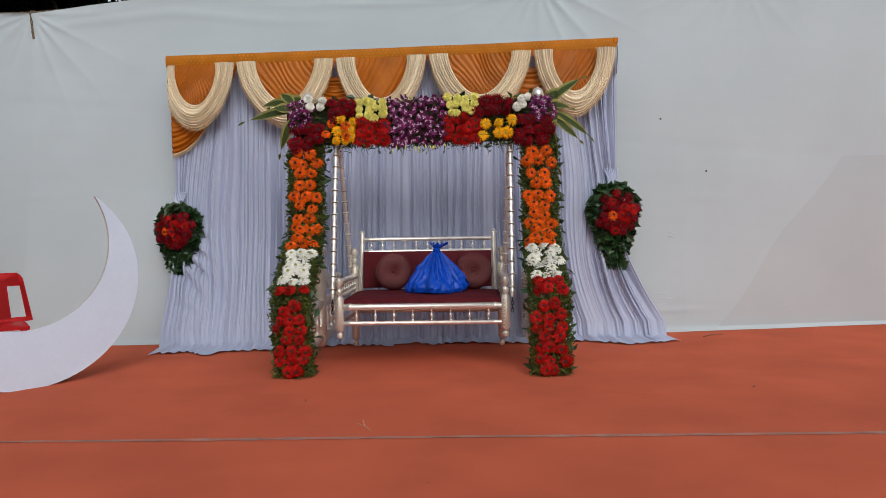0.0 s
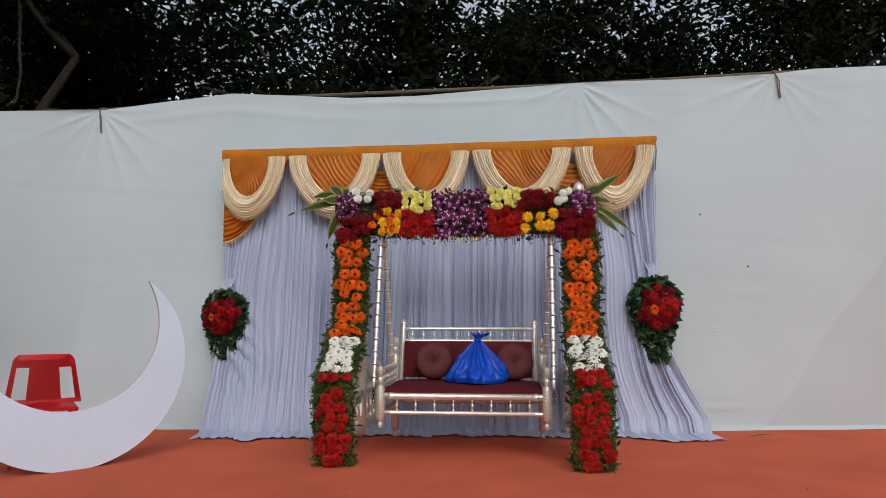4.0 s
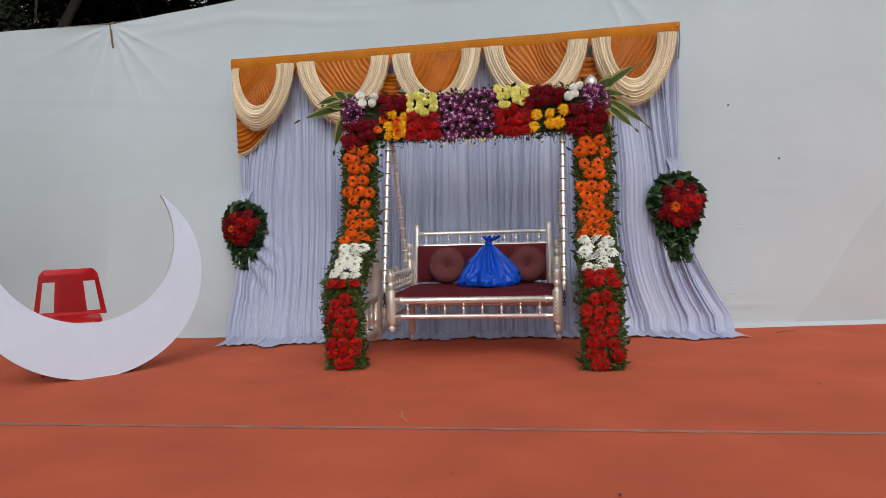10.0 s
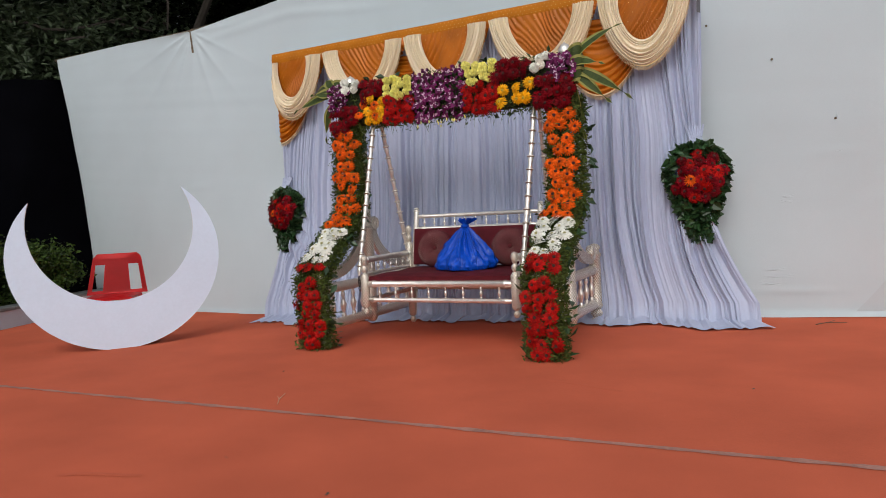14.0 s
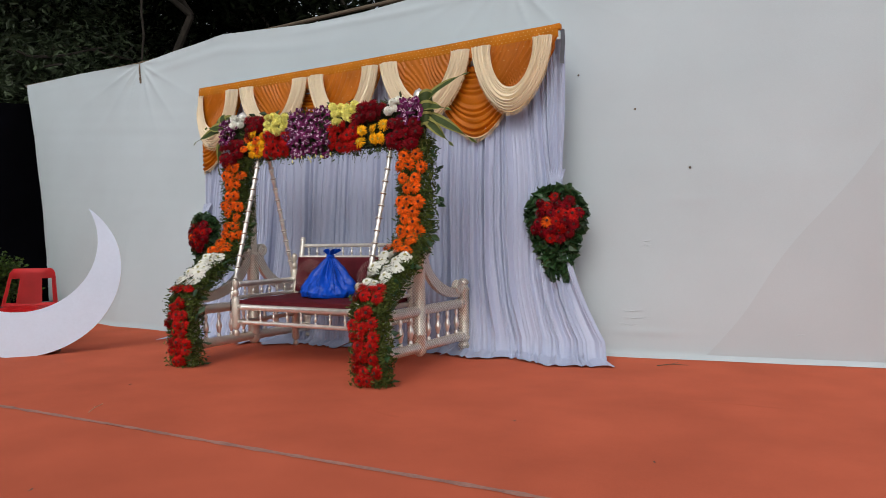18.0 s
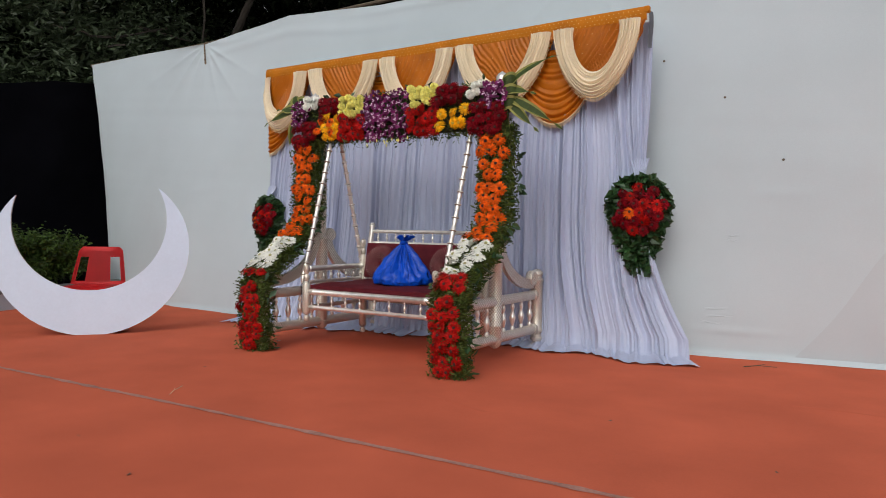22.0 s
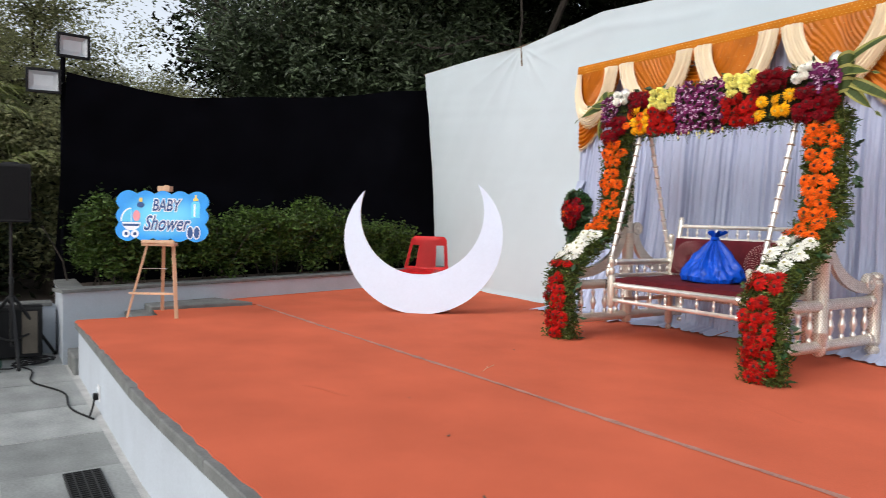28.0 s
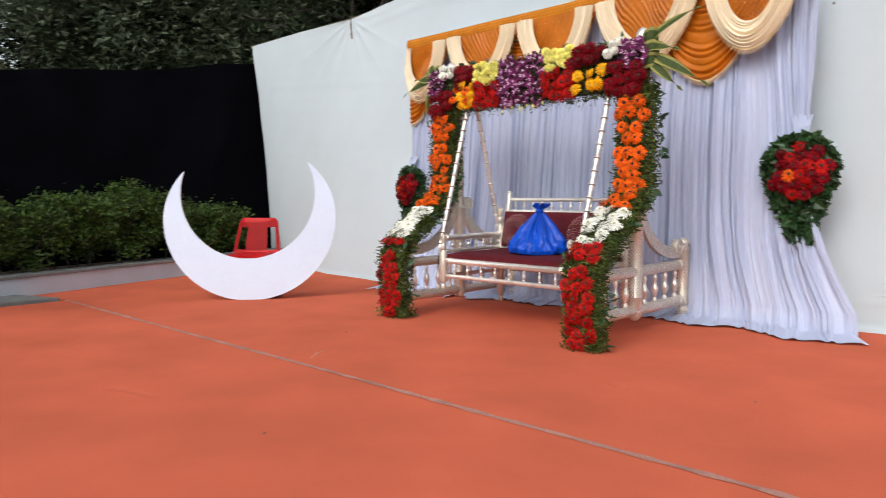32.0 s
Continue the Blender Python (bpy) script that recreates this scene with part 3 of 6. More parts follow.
M_STEEL = mat("dark_steel", (0.010, 0.010, 0.011), 0.5, 0.2, var=0.2, scale=20)
M_REDPLASTIC = mat("red_plastic", (0.47, 0.010, 0.012), 0.40, var=0.1, scale=6, bump=0.05, spec=0.18)
M_PINE = mat("pale_pine", (0.62, 0.40, 0.25), 0.6, var=0.2, scale=8, bump=0.2, fine=60, stretch=(1, 1, 0.15))
M_SIGN = mat("bright_blue_print", (0.010, 0.30, 0.80), 0.35, var=0.15, scale=4, bump=0.02)
M_SIGNLIGHT = mat("pale_blue_print", (0.11, 0.58, 0.90), 0.35, var=0.2, scale=5, bump=0.02)
M_WHITEINK = mat("white_print", (0.85, 0.88, 0.92), 0.4, var=0.03)
M_NAVY = mat("navy_print", (0.012, 0.07, 0.24), 0.4, var=0.1)
M_PINK = mat("pink_print", (0.80, 0.30, 0.34), 0.4, var=0.1)
M_YELLOWINK = mat("yellow_print", (0.85, 0.60, 0.10), 0.4, var=0.1)
M_BLACKPLASTIC = mat("black_plastic", (0.008, 0.008, 0.009), 0.55, spec=0.25, var=0.3, scale=12, bump=0.2, fine=150)
M_GRILLE = mat("speaker_grille", (0.006, 0.006, 0.007), 0.8, spec=0.15, var=0.3, scale=60, bump=0.5, fine=260)
M_LAVENDER = mat("lavender_tablecloth", (0.52, 0.46, 0.56), 0.8, var=0.1, scale=5, bump=0.15)
M_GREYPLASTIC = mat("pale_grey_plastic", (0.60, 0.61, 0.62), 0.4, var=0.1)
M_ORANGECABLE = mat("orange_cable", (0.42, 0.09, 0.03), 0.6, var=0.2)
M_GREENPLASTIC = mat("dark_green_plastic", (0.02, 0.08, 0.06), 0.5, var=0.2)
M_REFLECTOR = mat("lamp_reflector", (0.60, 0.62, 0.64), 0.35, 0.35, var=0.08)
M_GREYTAIL = mat("dull_grey_ribbon", (0.10, 0.105, 0.12), 0.7, var=0.2, scale=9)
M_IRON = mat("cast_iron_grate", (0.03, 0.03, 0.03), 0.6, 0.5, var=0.3, scale=20, bump=0.3)


def fade(m, centre, wide, high):
    """Prints a paler middle onto a sign's blue."""
    n, l = m.node_tree.nodes, m.node_tree.links
    b = n["Principled BSDF"]
    src = b.inputs["Base Color"].links[0].from_socket
    tc, mp, ln = n.new("ShaderNodeTexCoord"), n.new("ShaderNodeMapping"), n.new("ShaderNodeVectorMath")
    mp.inputs["Scale"].default_value = (1 / wide, 0, 1 / high)
    ln.operation = "LENGTH"
    l.new(tc.outputs["Object"], mp.inputs["Vector"])
    l.new(mp.outputs[0], ln.inputs[0])
    mr, mix = n.new("ShaderNodeMapRange"), n.new("ShaderNodeMixRGB")
    mr.interpolation_type = "SMOOTHSTEP"
    mr.inputs["From Min"].default_value, mr.inputs["From Max"].default_value = 1.0, 0.35
    l.new(ln.outputs["Value"], mr.inputs["Value"])
    l.new(mr.outputs[0], mix.inputs["Fac"])
    l.new(src, mix.inputs["Color1"])
    mix.inputs["Color2"].default_value = (*centre, 1)
    l.new(mix.outputs["Color"], b.inputs["Base Color"])


fade(M_SIGN, (0.14, 0.62, 0.90), 0.42, 0.23)


def drape_panel(x0, x1, foot0, foot1, fy0, fy1, seed, pleats, pinch=None, top=2.80):
    """A hanging satin panel with uneven pleats that spreads on the floor."""
    def fn(u, v):
        z = top * (1 - v) ** 1.0 + 0.012
        x = x0 + (x1 - x0) * u
        ph = pleats * 6.28319 * (u + 0.075 * wobble(u * 9, seed) + 0.012 * wobble(u * 4 + v * 5, seed + 1))
        k = np.clip((v - 0.80) / 0.20, 0, 1)
        amp = np.clip(0.4 + 3.0 * v, 0, 1) * (0.018 + 0.013 * v - 0.016 * k) * (1 + 0.6 * wobble(u * 13, seed + 7))
        broad = np.sin(0.43 * ph + 1.2 * wobble(u * 7, seed + 5))
        y = -0.405 + 0.045 * np.clip(1.6 - 3.2 * v, 0, 1) + amp * (1 - 0.55 * k) * (0.75 * np.sin(ph) + 0.8 * broad * np.abs(broad) + 0.5 * np.sin(2.3 * ph + seed) + 0.16 * np.sin(5.1 * ph)) - 0.08 * v + 0.045 * k * wobble(u * 13 + 2 * v, seed + 9)
        y = y + 0.012 * wobble(z * 3 + u * 7, seed + 4)
        if pinch:
            px, pz, py = pinch
            w = np.exp(-((z - pz) / 0.62) ** 2)
            toward = np.clip(1 - np.abs(x - px) / 0.62, 0, 1)
            x = x + (px - x) * w * 0.62 * toward
            y = y + (py - y) * w * 0.55 * toward
            # slack folds hanging below the tie
            side = 1 if px < 0 else -1
            d = (x - px) * side - 0.17
            y = y - 0.085 * np.exp(-(d / 0.15) ** 2 - ((z - 0.70) / 0.36) ** 2) * (np.abs(np.sin(z * 17 + d * 9 * (1 + z) + 0.8 * wobble(z * 6, seed + 11))) - 0.5) * (1 if px < 0 else 0.3)
        foot = foot0 + (foot1 - foot0) * u
        fy = fy0 + (fy1 - fy0) * u
        kk = np.clip((v - 0.52) / 0.48, 0, 1) ** 1.9
        x = x + (foot - (x0 + (x1 - x0) * u)) * kk
        y = y + (fy + 0.5) * kk
        z = np.where(v > 0.94, z * 0.16 + 0.010 + 0.016 * (1 + np.sin(ph * 0.7)) * (1 - (v - 0.94) / 0.06 * 0.6), z)
        y = np.where(v > 0.94, y - (v - 0.94) * 2.8 * (1 + 0.55 * wobble(u * 11, seed + 3)), y)
        return x, y, z
    return grid("drape_panel", fn, int(pleats * 16), 110, M_SATIN)


drape = thing("backdrop_drape", "pleated white satin backdrop drape spreading onto the carpet", "drape")
for a in ((-2.58, -1.50, -2.54, -1.42, -1.03, -0.90, 3, 16, (-2.50, 1.30, -0.46)),
          (-1.52, -0.35, -1.50, -0.35, -0.80, -0.62, 8, 14, None),
          (-0.37, 0.75, -0.37, 0.78, -0.62, -0.56, 15, 13, None),
          (0.73, 1.84, 0.76, 2.36, -0.60, -0.66, 22, 18, (1.80, 1.42, -0.42))):
    part("drape_panel", drape_panel(*a), None, drape)

# ---- valance with swags ----
valance = thing("valance", "orange and cream satin valance with fringed swags", "valance")
VX = (-2.593, -1.88, -0.90, 0.0, 1.01, 1.81)


def val_z(x):
    return 2.854 + (x + 2.593) / 4.403 * 0.056


def band(u, v):
    x = -2.60 + 4.42 * u
    return x, -0.475 - 0.012 * np.sin(v * 3.14159) + 0.004 * wobble(x * 4, 3), val_z(x) + 0.012 * wobble(x * 1.3, 5) * 0.5 - 0.115 * v


band_ob = part("band", grid("band", band, 160, 4, M_BAND), None, valance, "orange band with tiny gold sequins")
spots = bmesh.new()
for k in range(104):
    for r in range(3):
        x = -2.57 + 4.36 * (k + 0.5 * (r % 2)) / 104
        bmesh.ops.create_icosphere(spots, subdivisions=1, radius=0.0038, matrix=Matrix.Translation((x, -0.489, val_z(x) - 0.026 - 0.030 * r)))
tagged(part("sequins", spots, M_SPANGLE, band_ob, "tiny gold sequins"), kind="stuff")
part("rear_tail", grid("rear_tail", lambda u, v: (1.825 + 0.022 * u + 0.006 * np.sin(v * 5), -0.45 + 0.05 * u, 2.88 - 0.30 * v), 3, 12, M_GREYTAIL), None, valance)
part("ribbon_end", box(1.79, -0.49, 2.86, 1.84, -0.44, 2.915, 0.008), M_BAND, valance)


def swag(x0, x1, wide, sag0, sag1, depth, pleats, material, seed, top=0.105, base=-0.505):
    """A crescent of gathered cloth hung from two points; past the end of the band it folds round behind."""
    def fn(u, v):
        bow = np.sin(np.clip(u, 0.0005, 0.9995) * 3.14159) ** (1.25 - 0.5 * v)
        x = x0 + (x1 - x0) * u + wide * (1 - 2 * u) * (0.5 - v) * np.abs(1 - 2 * u) ** 0.7
        x = x + wide * 0.5 * (1 - 2 * u) * np.abs(1 - 2 * u) ** 3
        z = val_z(x) - top - (sag0 + (sag1 - sag0) * v) * bow
        ph = v * pleats * 3.14159 + 0.7 * wobble(u * 3.5, seed) + 0.9 * wobble(v * 8 + u, seed + 2)
        rip = 2 * np.sqrt(np.sin(ph) ** 2 + 0.03) - 1.1 + 0.35 * np.sin(2.7 * ph + 3 * u)
        soft = 0.65 + 0.35 * np.abs(1 - 2 * u) + 0.3 * wobble(v * 6 + u * 2, seed + 4)
        y = base - depth * (0.35 + 0.65 * bow) * np.sin(v * 3.14159 * 0.85 + 0.2) - 0.165 / pleats * rip * soft
        over = np.clip(-2.565 - x, 0, 1)
        y = y + max(0.0, -0.497 - base) * np.clip(1 - (x + 2.565) / 0.16, 0, 1)
        return x + over, y + over * 0.15 + 0.012 * np.clip(over * 30, 0, 1), z
    return grid("swag", fn, 60, int(pleats * 9), material), fn


def fringe(fn, n, length, material):
    """Small hanging threads along the lower edge of a swag."""
    bm = bmesh.new()
    u = np.linspace(0.02, 0.98, n)
    x, y, z = fn(u, 0 * u + 1.0)
    for k in range(n - 1):
        a, b = Vector((x[k], y[k] - 0.004, z[k] + 0.006)), Vector((x[k + 1], y[k + 1] - 0.004, z[k + 1] + 0.006))
        m = (a + b) / 2
        d = (b - a) * 0.36
        bm.faces.new([bm.verts.new(m - d), bm.verts.new(m + d), bm.verts.new(m + d * 0.5 - Vector((0, -0.004, length))), bm.verts.new(m - d * 0.5 - Vector((0, -0.004, length)))])
        bm.faces.new([bm.verts.new(a), bm.verts.new(b), bm.verts.new(b + Vector((0, -0.006, -0.014))), bm.verts.new(a + Vector((0, -0.006, -0.014)))])
    return bm


def fill(x0, x1, sag, pitch, seed, lean):
    """The gathered orange cloth inside a cream swag, its folds running aslant."""
    def fn(u, v):
        x = x0 + (x1 - x0) * u
        drop = (sag * np.sin(np.clip(u, 0.0005, 0.9995) * 3.14159) ** 0.7 + 0.01) * v
        q = x + lean * drop * (0.7 + 0.6 * v) + 0.022 * wobble(x * 7 + 2 * drop, seed) + 0.012 * wobble(x * 17, seed + 1)
        ph = 3.14159 * q / pitch
        fold = np.sqrt(np.sin(ph) ** 2 + 0.02) + 0.45 * np.sin(2.31 * ph + seed) * (0.5 + 0.5 * v) + 0.2 * np.sin(4.3 * ph)
        over = np.clip(-2.58 - x, 0, 1)
        y = -0.478 - 0.034 * (1 - 0.75 * np.clip(1 - (x + 2.58) / 0.2, 0, 1)) * fold * (0.45 + 0.55 * v) * (1 + 0.4 * wobble(x * 6 + drop, seed + 3))
        return x + over, y + over * 0.15, val_z(x) - 0.10 - drop
    return grid("gathered_cloth", fn, 150, 24, M_ORANGE), fn


def spangles(fn, nu, nv, seed):
    """Gold dots sewn on a gathered cloth in staggered rows."""
    bm, r = bmesh.new(), np.random.RandomState(seed)
    for i in range(nu):
        for j in range(nv):
            u, v = (i + 0.5 + 0.5 * (j % 2)) / (nu + 0.5) + r.normal() * 0.006, (j + 0.7) / (nv + 0.4) + r.normal() * 0.012
            x, y, z = fn(np.array(u), np.array(v))
            bmesh.ops.create_icosphere(bm, subdivisions=1, radius=0.0036, matrix=Matrix.Translation((float(x), float(y) - 0.002, float(z))))
    return bm


# orange under-swags at every second point
for x0, x1, sag0, sag1 in ((-3.15, -1.98, 0.30, 0.86), (-1.42, -0.38, 0.16, 0.66), (0.50, 1.52, 0.14, 0.80)):
    me, fn = swag(x0, x1, 0.10, sag0, sag1, 0.012, 11, M_ORANGE, 5, base=-0.462)
    sw = part("under_swag", me, None, valance, "orange gathered swag")
    part("fringe", fringe(fn, 190, 0.045, M_FRINGE), M_FRINGE, sw)
for i, (x0, x1) in enumerate(zip(VX, VX[1:])):
    me, fn = fill(-2.80 if i == 0 else x0, x1, 0.50, 0.050 + 0.006 * (i % 3), 30 + i, (0.75, -0.65, 0.45, -0.65, 0.60)[i])
    cloth = part("gathered_cloth", me, None, valance, "orange gathered satin")
    tagged(part("sequins", spangles(fn, 10, 5, 60 + i), M_SPANGLE, cloth, "tiny gold sequins"), kind="stuff")
for i, (x0, x1) in enumerate(zip(VX, VX[1:])):
    first = i == 0
    me, fn = swag(-2.68 if first else x0 + 0.012, x1 - 0.012, 0.19, 0.40, 0.62, 0.07, 8, M_CREAM, 40 + i, base=-0.56)
    sw = part("swag", me, None, valance, "cream satin swag")
    part("fringe", fringe(fn, 190, 0.045, M_FRINGE), M_FRINGE, sw)

# ---- swing ----
swing = thing("swing", "carved silver wooden swing seat with maroon cushions in its frame", "swing")


def turned_post(h, r, foot=True):
    p = []
    if foot:
        p += [(r * 0.75, 0), (r * 0.95, 0.02), (r * 0.95, 0.035), (r * 0.6, 0.05), (r * 1.05, 0.075), (r * 1.1, 0.09), (r * 0.72, 0.12)]
    else:
        p += [(r * 0.6, 0), (r * 0.9, 0.02)]
    z = p[-1][1]
    p += [(r, z + 0.02), (r * 1.12, z + 0.03), (r * 1.12, z + 0.045), (r, z + 0.055), (r, h - 0.12), (r * 1.15, h - 0.11), (r * 1.15, h - 0.09), (r * 0.9, h - 0.08), (r * 0.8, h - 0.06), (r * 1.05, h - 0.045), (r * 0.95, h - 0.02), (r * 0.5, h - 0.004), (0.004, h)]
    return p


BALUSTER = [(0.006, 0), (0.011, 0.03), (0.011, 0.10), (0.006, 0.16), (0.013, 0.34), (0.016, 0.45), (0.012, 0.55), (0.006, 0.72), (0.010, 0.80), (0.010, 0.88), (0.006, 0.95), (0.009, 1.0)]


def rail(a, b, r, parent, material=M_SILVER, name="rail"):
    prof = [(r * 0.8, 0), (r, 0.01), (r, 0.03), (r * 1.18, 0.035), (r * 1.18, 0.05), (r, 0.055), (r, 0.945), (r * 1.18, 0.95), (r * 1.18, 0.965), (r, 0.97), (r, 0.99), (r * 0.8, 1.0)]
    return part(name, lathe(prof, 12, None, along(a, b)), material, parent)


def baluster_row(a, b, z0, z1, n, parent, r=1.0):
    a, b = Vector(a), Vector(b)
    for k in range(n):
        p = a + (b - a) * (k + 0.5) / n
        bm = lathe([(q * r, h) for q, h in BALUSTER], 9, None, Matrix.Translation((p.x, p.y, z0)) @ Matrix.Diagonal((1, 1, z1 - z0, 1)))
        part("baluster", bm, M_SILVER, parent)


def scroll(yc0, z0, yc1, z1, x, parent):
    """A carved bracket, a concave curve with a scroll at each end."""
    bm = bmesh.new()
    up, dn = [], []
    for k in range(15):
        t = k / 14
        ang = t * 1.5708
        y = yc0 + (yc1 - yc0) * (1 - math.cos(ang))
        z = z1 + (z0 - z1) * (1 - math.sin(ang))
        w = 0.075 + 0.02 * math.sin(t * 3.14159)
        sg = 1 if yc1 > yc0 else -1
        up.append((y + sg * w * 0.5 * math.cos(ang), z + w * 0.5 * math.sin(ang)))
        dn.append((y - sg * w * 0.5 * math.cos(ang), z - w * 0.5 * math.sin(ang)))
    for side in (-0.018, 0.018):
        vs = [bm.verts.new((x + side, y, z)) for y, z in up] + [bm.verts.new((x + side, y, z)) for y, z in reversed(dn)]
        bm.faces.new(vs if side > 0 else vs[::-1])
    bm.verts.ensure_lookup_table()
    n = len(up) * 2
    for k in range(n):
        bm.faces.new((bm.verts[k], bm.verts[(k + 1) % n], bm.verts[n + (k + 1) % n], bm.verts[n + k]))
    ob = part("scroll_bracket", bm, M_COPPER, parent)
    for y, z, r in ((up[0][0] - 0.01 * sg, up[0][1] + 0.01, 0.06), (up[-1][0] - 0.01 * sg, up[-1][1] + 0.012, 0.068)):
        part("scroll_end", lathe([(r * 0.25, -0.033), (r * 0.3, -0.026), (r * 0.55, -0.024), (r * 0.62, -0.03), (r * 0.9, -0.03), (r, -0.02), (r, 0.02), (r * 0.9, 0.03), (r * 0.62, 0.03), (r * 0.55, 0.024), (r * 0.3, 0.026), (r * 0.25, 0.033)], 16, None, Matrix.Translation((x, y, z)) @ pose(0, 0, 0, 0, 90, 0)), M_COPPER, ob)


for sx in (-1, 1):
    X = 0.92 * sx
    frame_side = part("side_frame", lathe(turned_post(0.70, 0.050), 14, None, Matrix.Translation((X, -0.60, 0))), M_COPPER, swing, "patterned copper and silver side frame")
    part("front_post", lathe(turned_post(0.62, 0.050), 14, None, Matrix.Translation((X, -2.10, 0))), M_COPPER, frame_side)
    part("mid_post", lathe([(0.02, 0), (0.036, 0.012), (0.05, 0.03), (0.056, 0.06), (0.056, 0.075), (0.05, 0.08), (0.055, 0.1), (0.055, 0.17), (0.058, 0.175), (0.058, 0.185), (0.054, 0.19), (0.054, 0.8), (0.06, 0.81), (0.06, 0.84), (0.04, 0.86), (0.04, 2.0), (0.05, 2.02), (0.05, 2.06), (0.03, 2.08)], 14, None, Matrix.Translation((X, -1.38, 0.10))), M_COPPER, frame_side)
    for z, r in ((0.175, 0.042), (0.475, 0.042)):
        rail((X, -2.07, z), (X, -0.63, z), r, frame_side, M_COPPER, "side_rail")
    baluster_row((X, -1.32, 0), (X, -0.66, 0), 0.21, 0.44, 4, frame_side, 1.75)
    baluster_row((X, -2.04, 0), (X, -1.44, 0), 0.21, 0.44, 4, frame_side, 1.75)
    scroll(-1.30, 0.97, -0.70, 0.575, X, frame_side)
    scroll(-1.46, 0.97, -2.02, 0.575, X, frame_side)
    part("finial", lathe([(0.03, 0), (0.045, 0.01), (0.03, 0.03), (0.042, 0.045), (0.05, 0.075), (0.046, 0.105), (0.03, 0.13), (0.01, 0.14), (0.003, 0.15)], 16, None, Matrix.Translation((0.975 * sx, -1.42, 2.14))), M_SILVER, frame_side)
    # hanging rods
    for top, low in (((0.735 * sx, -1.40, 2.06), (0.715 * sx, -1.86, 0.56)), ((0.735 * sx, -1.40, 2.06), (0.69 * sx, -1.04, 0.60))):
        prof = [(0.007, 0)]
        n = 15
        for k in range(n):
            h = (k + 0.3) / n
            prof += [(0.017, h), (0.022, h + 0.2 / n), (0.017, h + 0.4 / n), (0.028, h + 0.46 / n), (0.029, h + 0.52 / n), (0.017, h + 0.58 / n)]
        prof += [(0.008, 1.0)]
        turned = lathe(prof, 9, None, along(low, top))
        turned.faces.ensure_lookup_table()
        for i, f in enumerate(turned.faces):
            f.material_index = 1 if (i // 9) % 6 == 3 else 0
        rod = part("hanging_rod", turned, [M_SILVER, M_RODRING], swing, "turned silver hanging rod with brown rings")
        hook = bmesh.new()
        lv = Vector(low)
        for k in range(4):
            ring = [lv + Vector((0.011 * math.cos(q) if k % 2 else 0, 0.011 * math.cos(q) if not k % 2 else 0, -0.018 - 0.028 * k + 0.019 * math.sin(q))) for q in np.linspace(0, 6.2832, 9)]
            tube(ring, 0.0035, 5, hook)
        part("chain", hook, M_STEEL, rod)
rail((-1.0, -1.40, 2.10), (1.0, -1.40, 2.10), 0.045, swing, M_SILVER, "top_beam")
# seat
seat = part("seat_frame", box(-0.66, -1.84, 0.475, 0.66, -1.03, 0.515, 0.006), M_SILVER, swing, "silver seat frame with turned spindles")
FRONT = [(0.018, 0), (0.026, 0.015), (0.026, 0.035), (0.014, 0.05), (0.030, 0.065), (0.036, 0.08), (0.036, 0.31), (0.03, 0.325), (0.016, 0.34), (0.026, 0.36), (0.026, 0.385), (0.014, 0.40), (0.024, 0.425), (0.030, 0.45), (0.024, 0.475), (0.006, 0.487), (0.002, 0.49)]
for sx in (-1, 1):
    part("front_post", lathe(FRONT, 14, None, Matrix.Translation((0.66 * sx, -1.86, 0.245))), M_COPPER, seat)
    part("rear_post", lathe([(r, z if z < 0.1 else z + 0.40) for r, z in FRONT], 14, None, Matrix.Translation((0.66 * sx, -1.09, 0.055))), M_COPPER, seat)
    rail((0.66 * sx, -1.86, 0.69), (0.66 * sx, -1.10, 0.69), 0.026, seat, M_SILVER, "arm_rail")
    baluster_row((0.66 * sx, -1.80, 0), (0.66 * sx, -1.08, 0), 0.58, 0.675, 7, seat, 1.1)
    rail((0.66 * sx, -1.83, 0.575), (0.66 * sx, -1.05, 0.575), 0.016, seat, M_SILVER, "arm_rail")
    rail((0.66 * sx, -1.83, 0.36), (0.66 * sx, -1.05, 0.36), 0.018, seat, M_COPPER, "side_rail")
rail((-0.63, -1.86, 0.495), (0.63, -1.86, 0.495), 0.026, seat, M_SILVER, "front_rail")
rail((-0.63, -1.86, 0.365), (0.63, -1.86, 0.365), 0.018, seat, M_SILVER, "front_rail")
rail((-0.63, -1.03, 0.365), (0.63, -1.03, 0.365), 0.018, seat, M_COPPER, "rear_rail")
baluster_row((-0.60, -1.86, 0), (0.60, -1.86, 0), 0.38, 0.475, 8, seat, 0.85)
back = part("backrest", lathe([(0.018, 0), (0.024, 0.02), (0.024, 0.93), (0.03, 0.935), (0.03, 0.95), (0.016, 0.958), (0.024, 0.97), (0.02, 0.988), (0.003, 1.0)], 12, None, along((-0.595, -1.13, 0.52), (-0.595, -1.03, 1.10))), M_SILVER, swing, "silver spindle backrest")
part("post", lathe([(0.018, 0), (0.024, 0.02), (0.024, 0.93), (0.03, 0.935), (0.03, 0.95), (0.016, 0.958), (0.024, 0.97), (0.02, 0.988), (0.003, 1.0)], 12, None, along((0.595, -1.13, 0.52), (0.595, -1.03, 1.10))), M_SILVER, back)
for z in (1.015, 0.905, 0.615):
    y = -1.13 + (z - 0.52) / 0.58 * 0.10
    rail((-0.575, y, z), (0.575, y, z), 0.017, back, M_SILVER, "back_rail")
baluster_row((-0.56, -1.055, 0), (0.56, -1.055, 0), 0.92, 1.0, 11, back, 0.8)


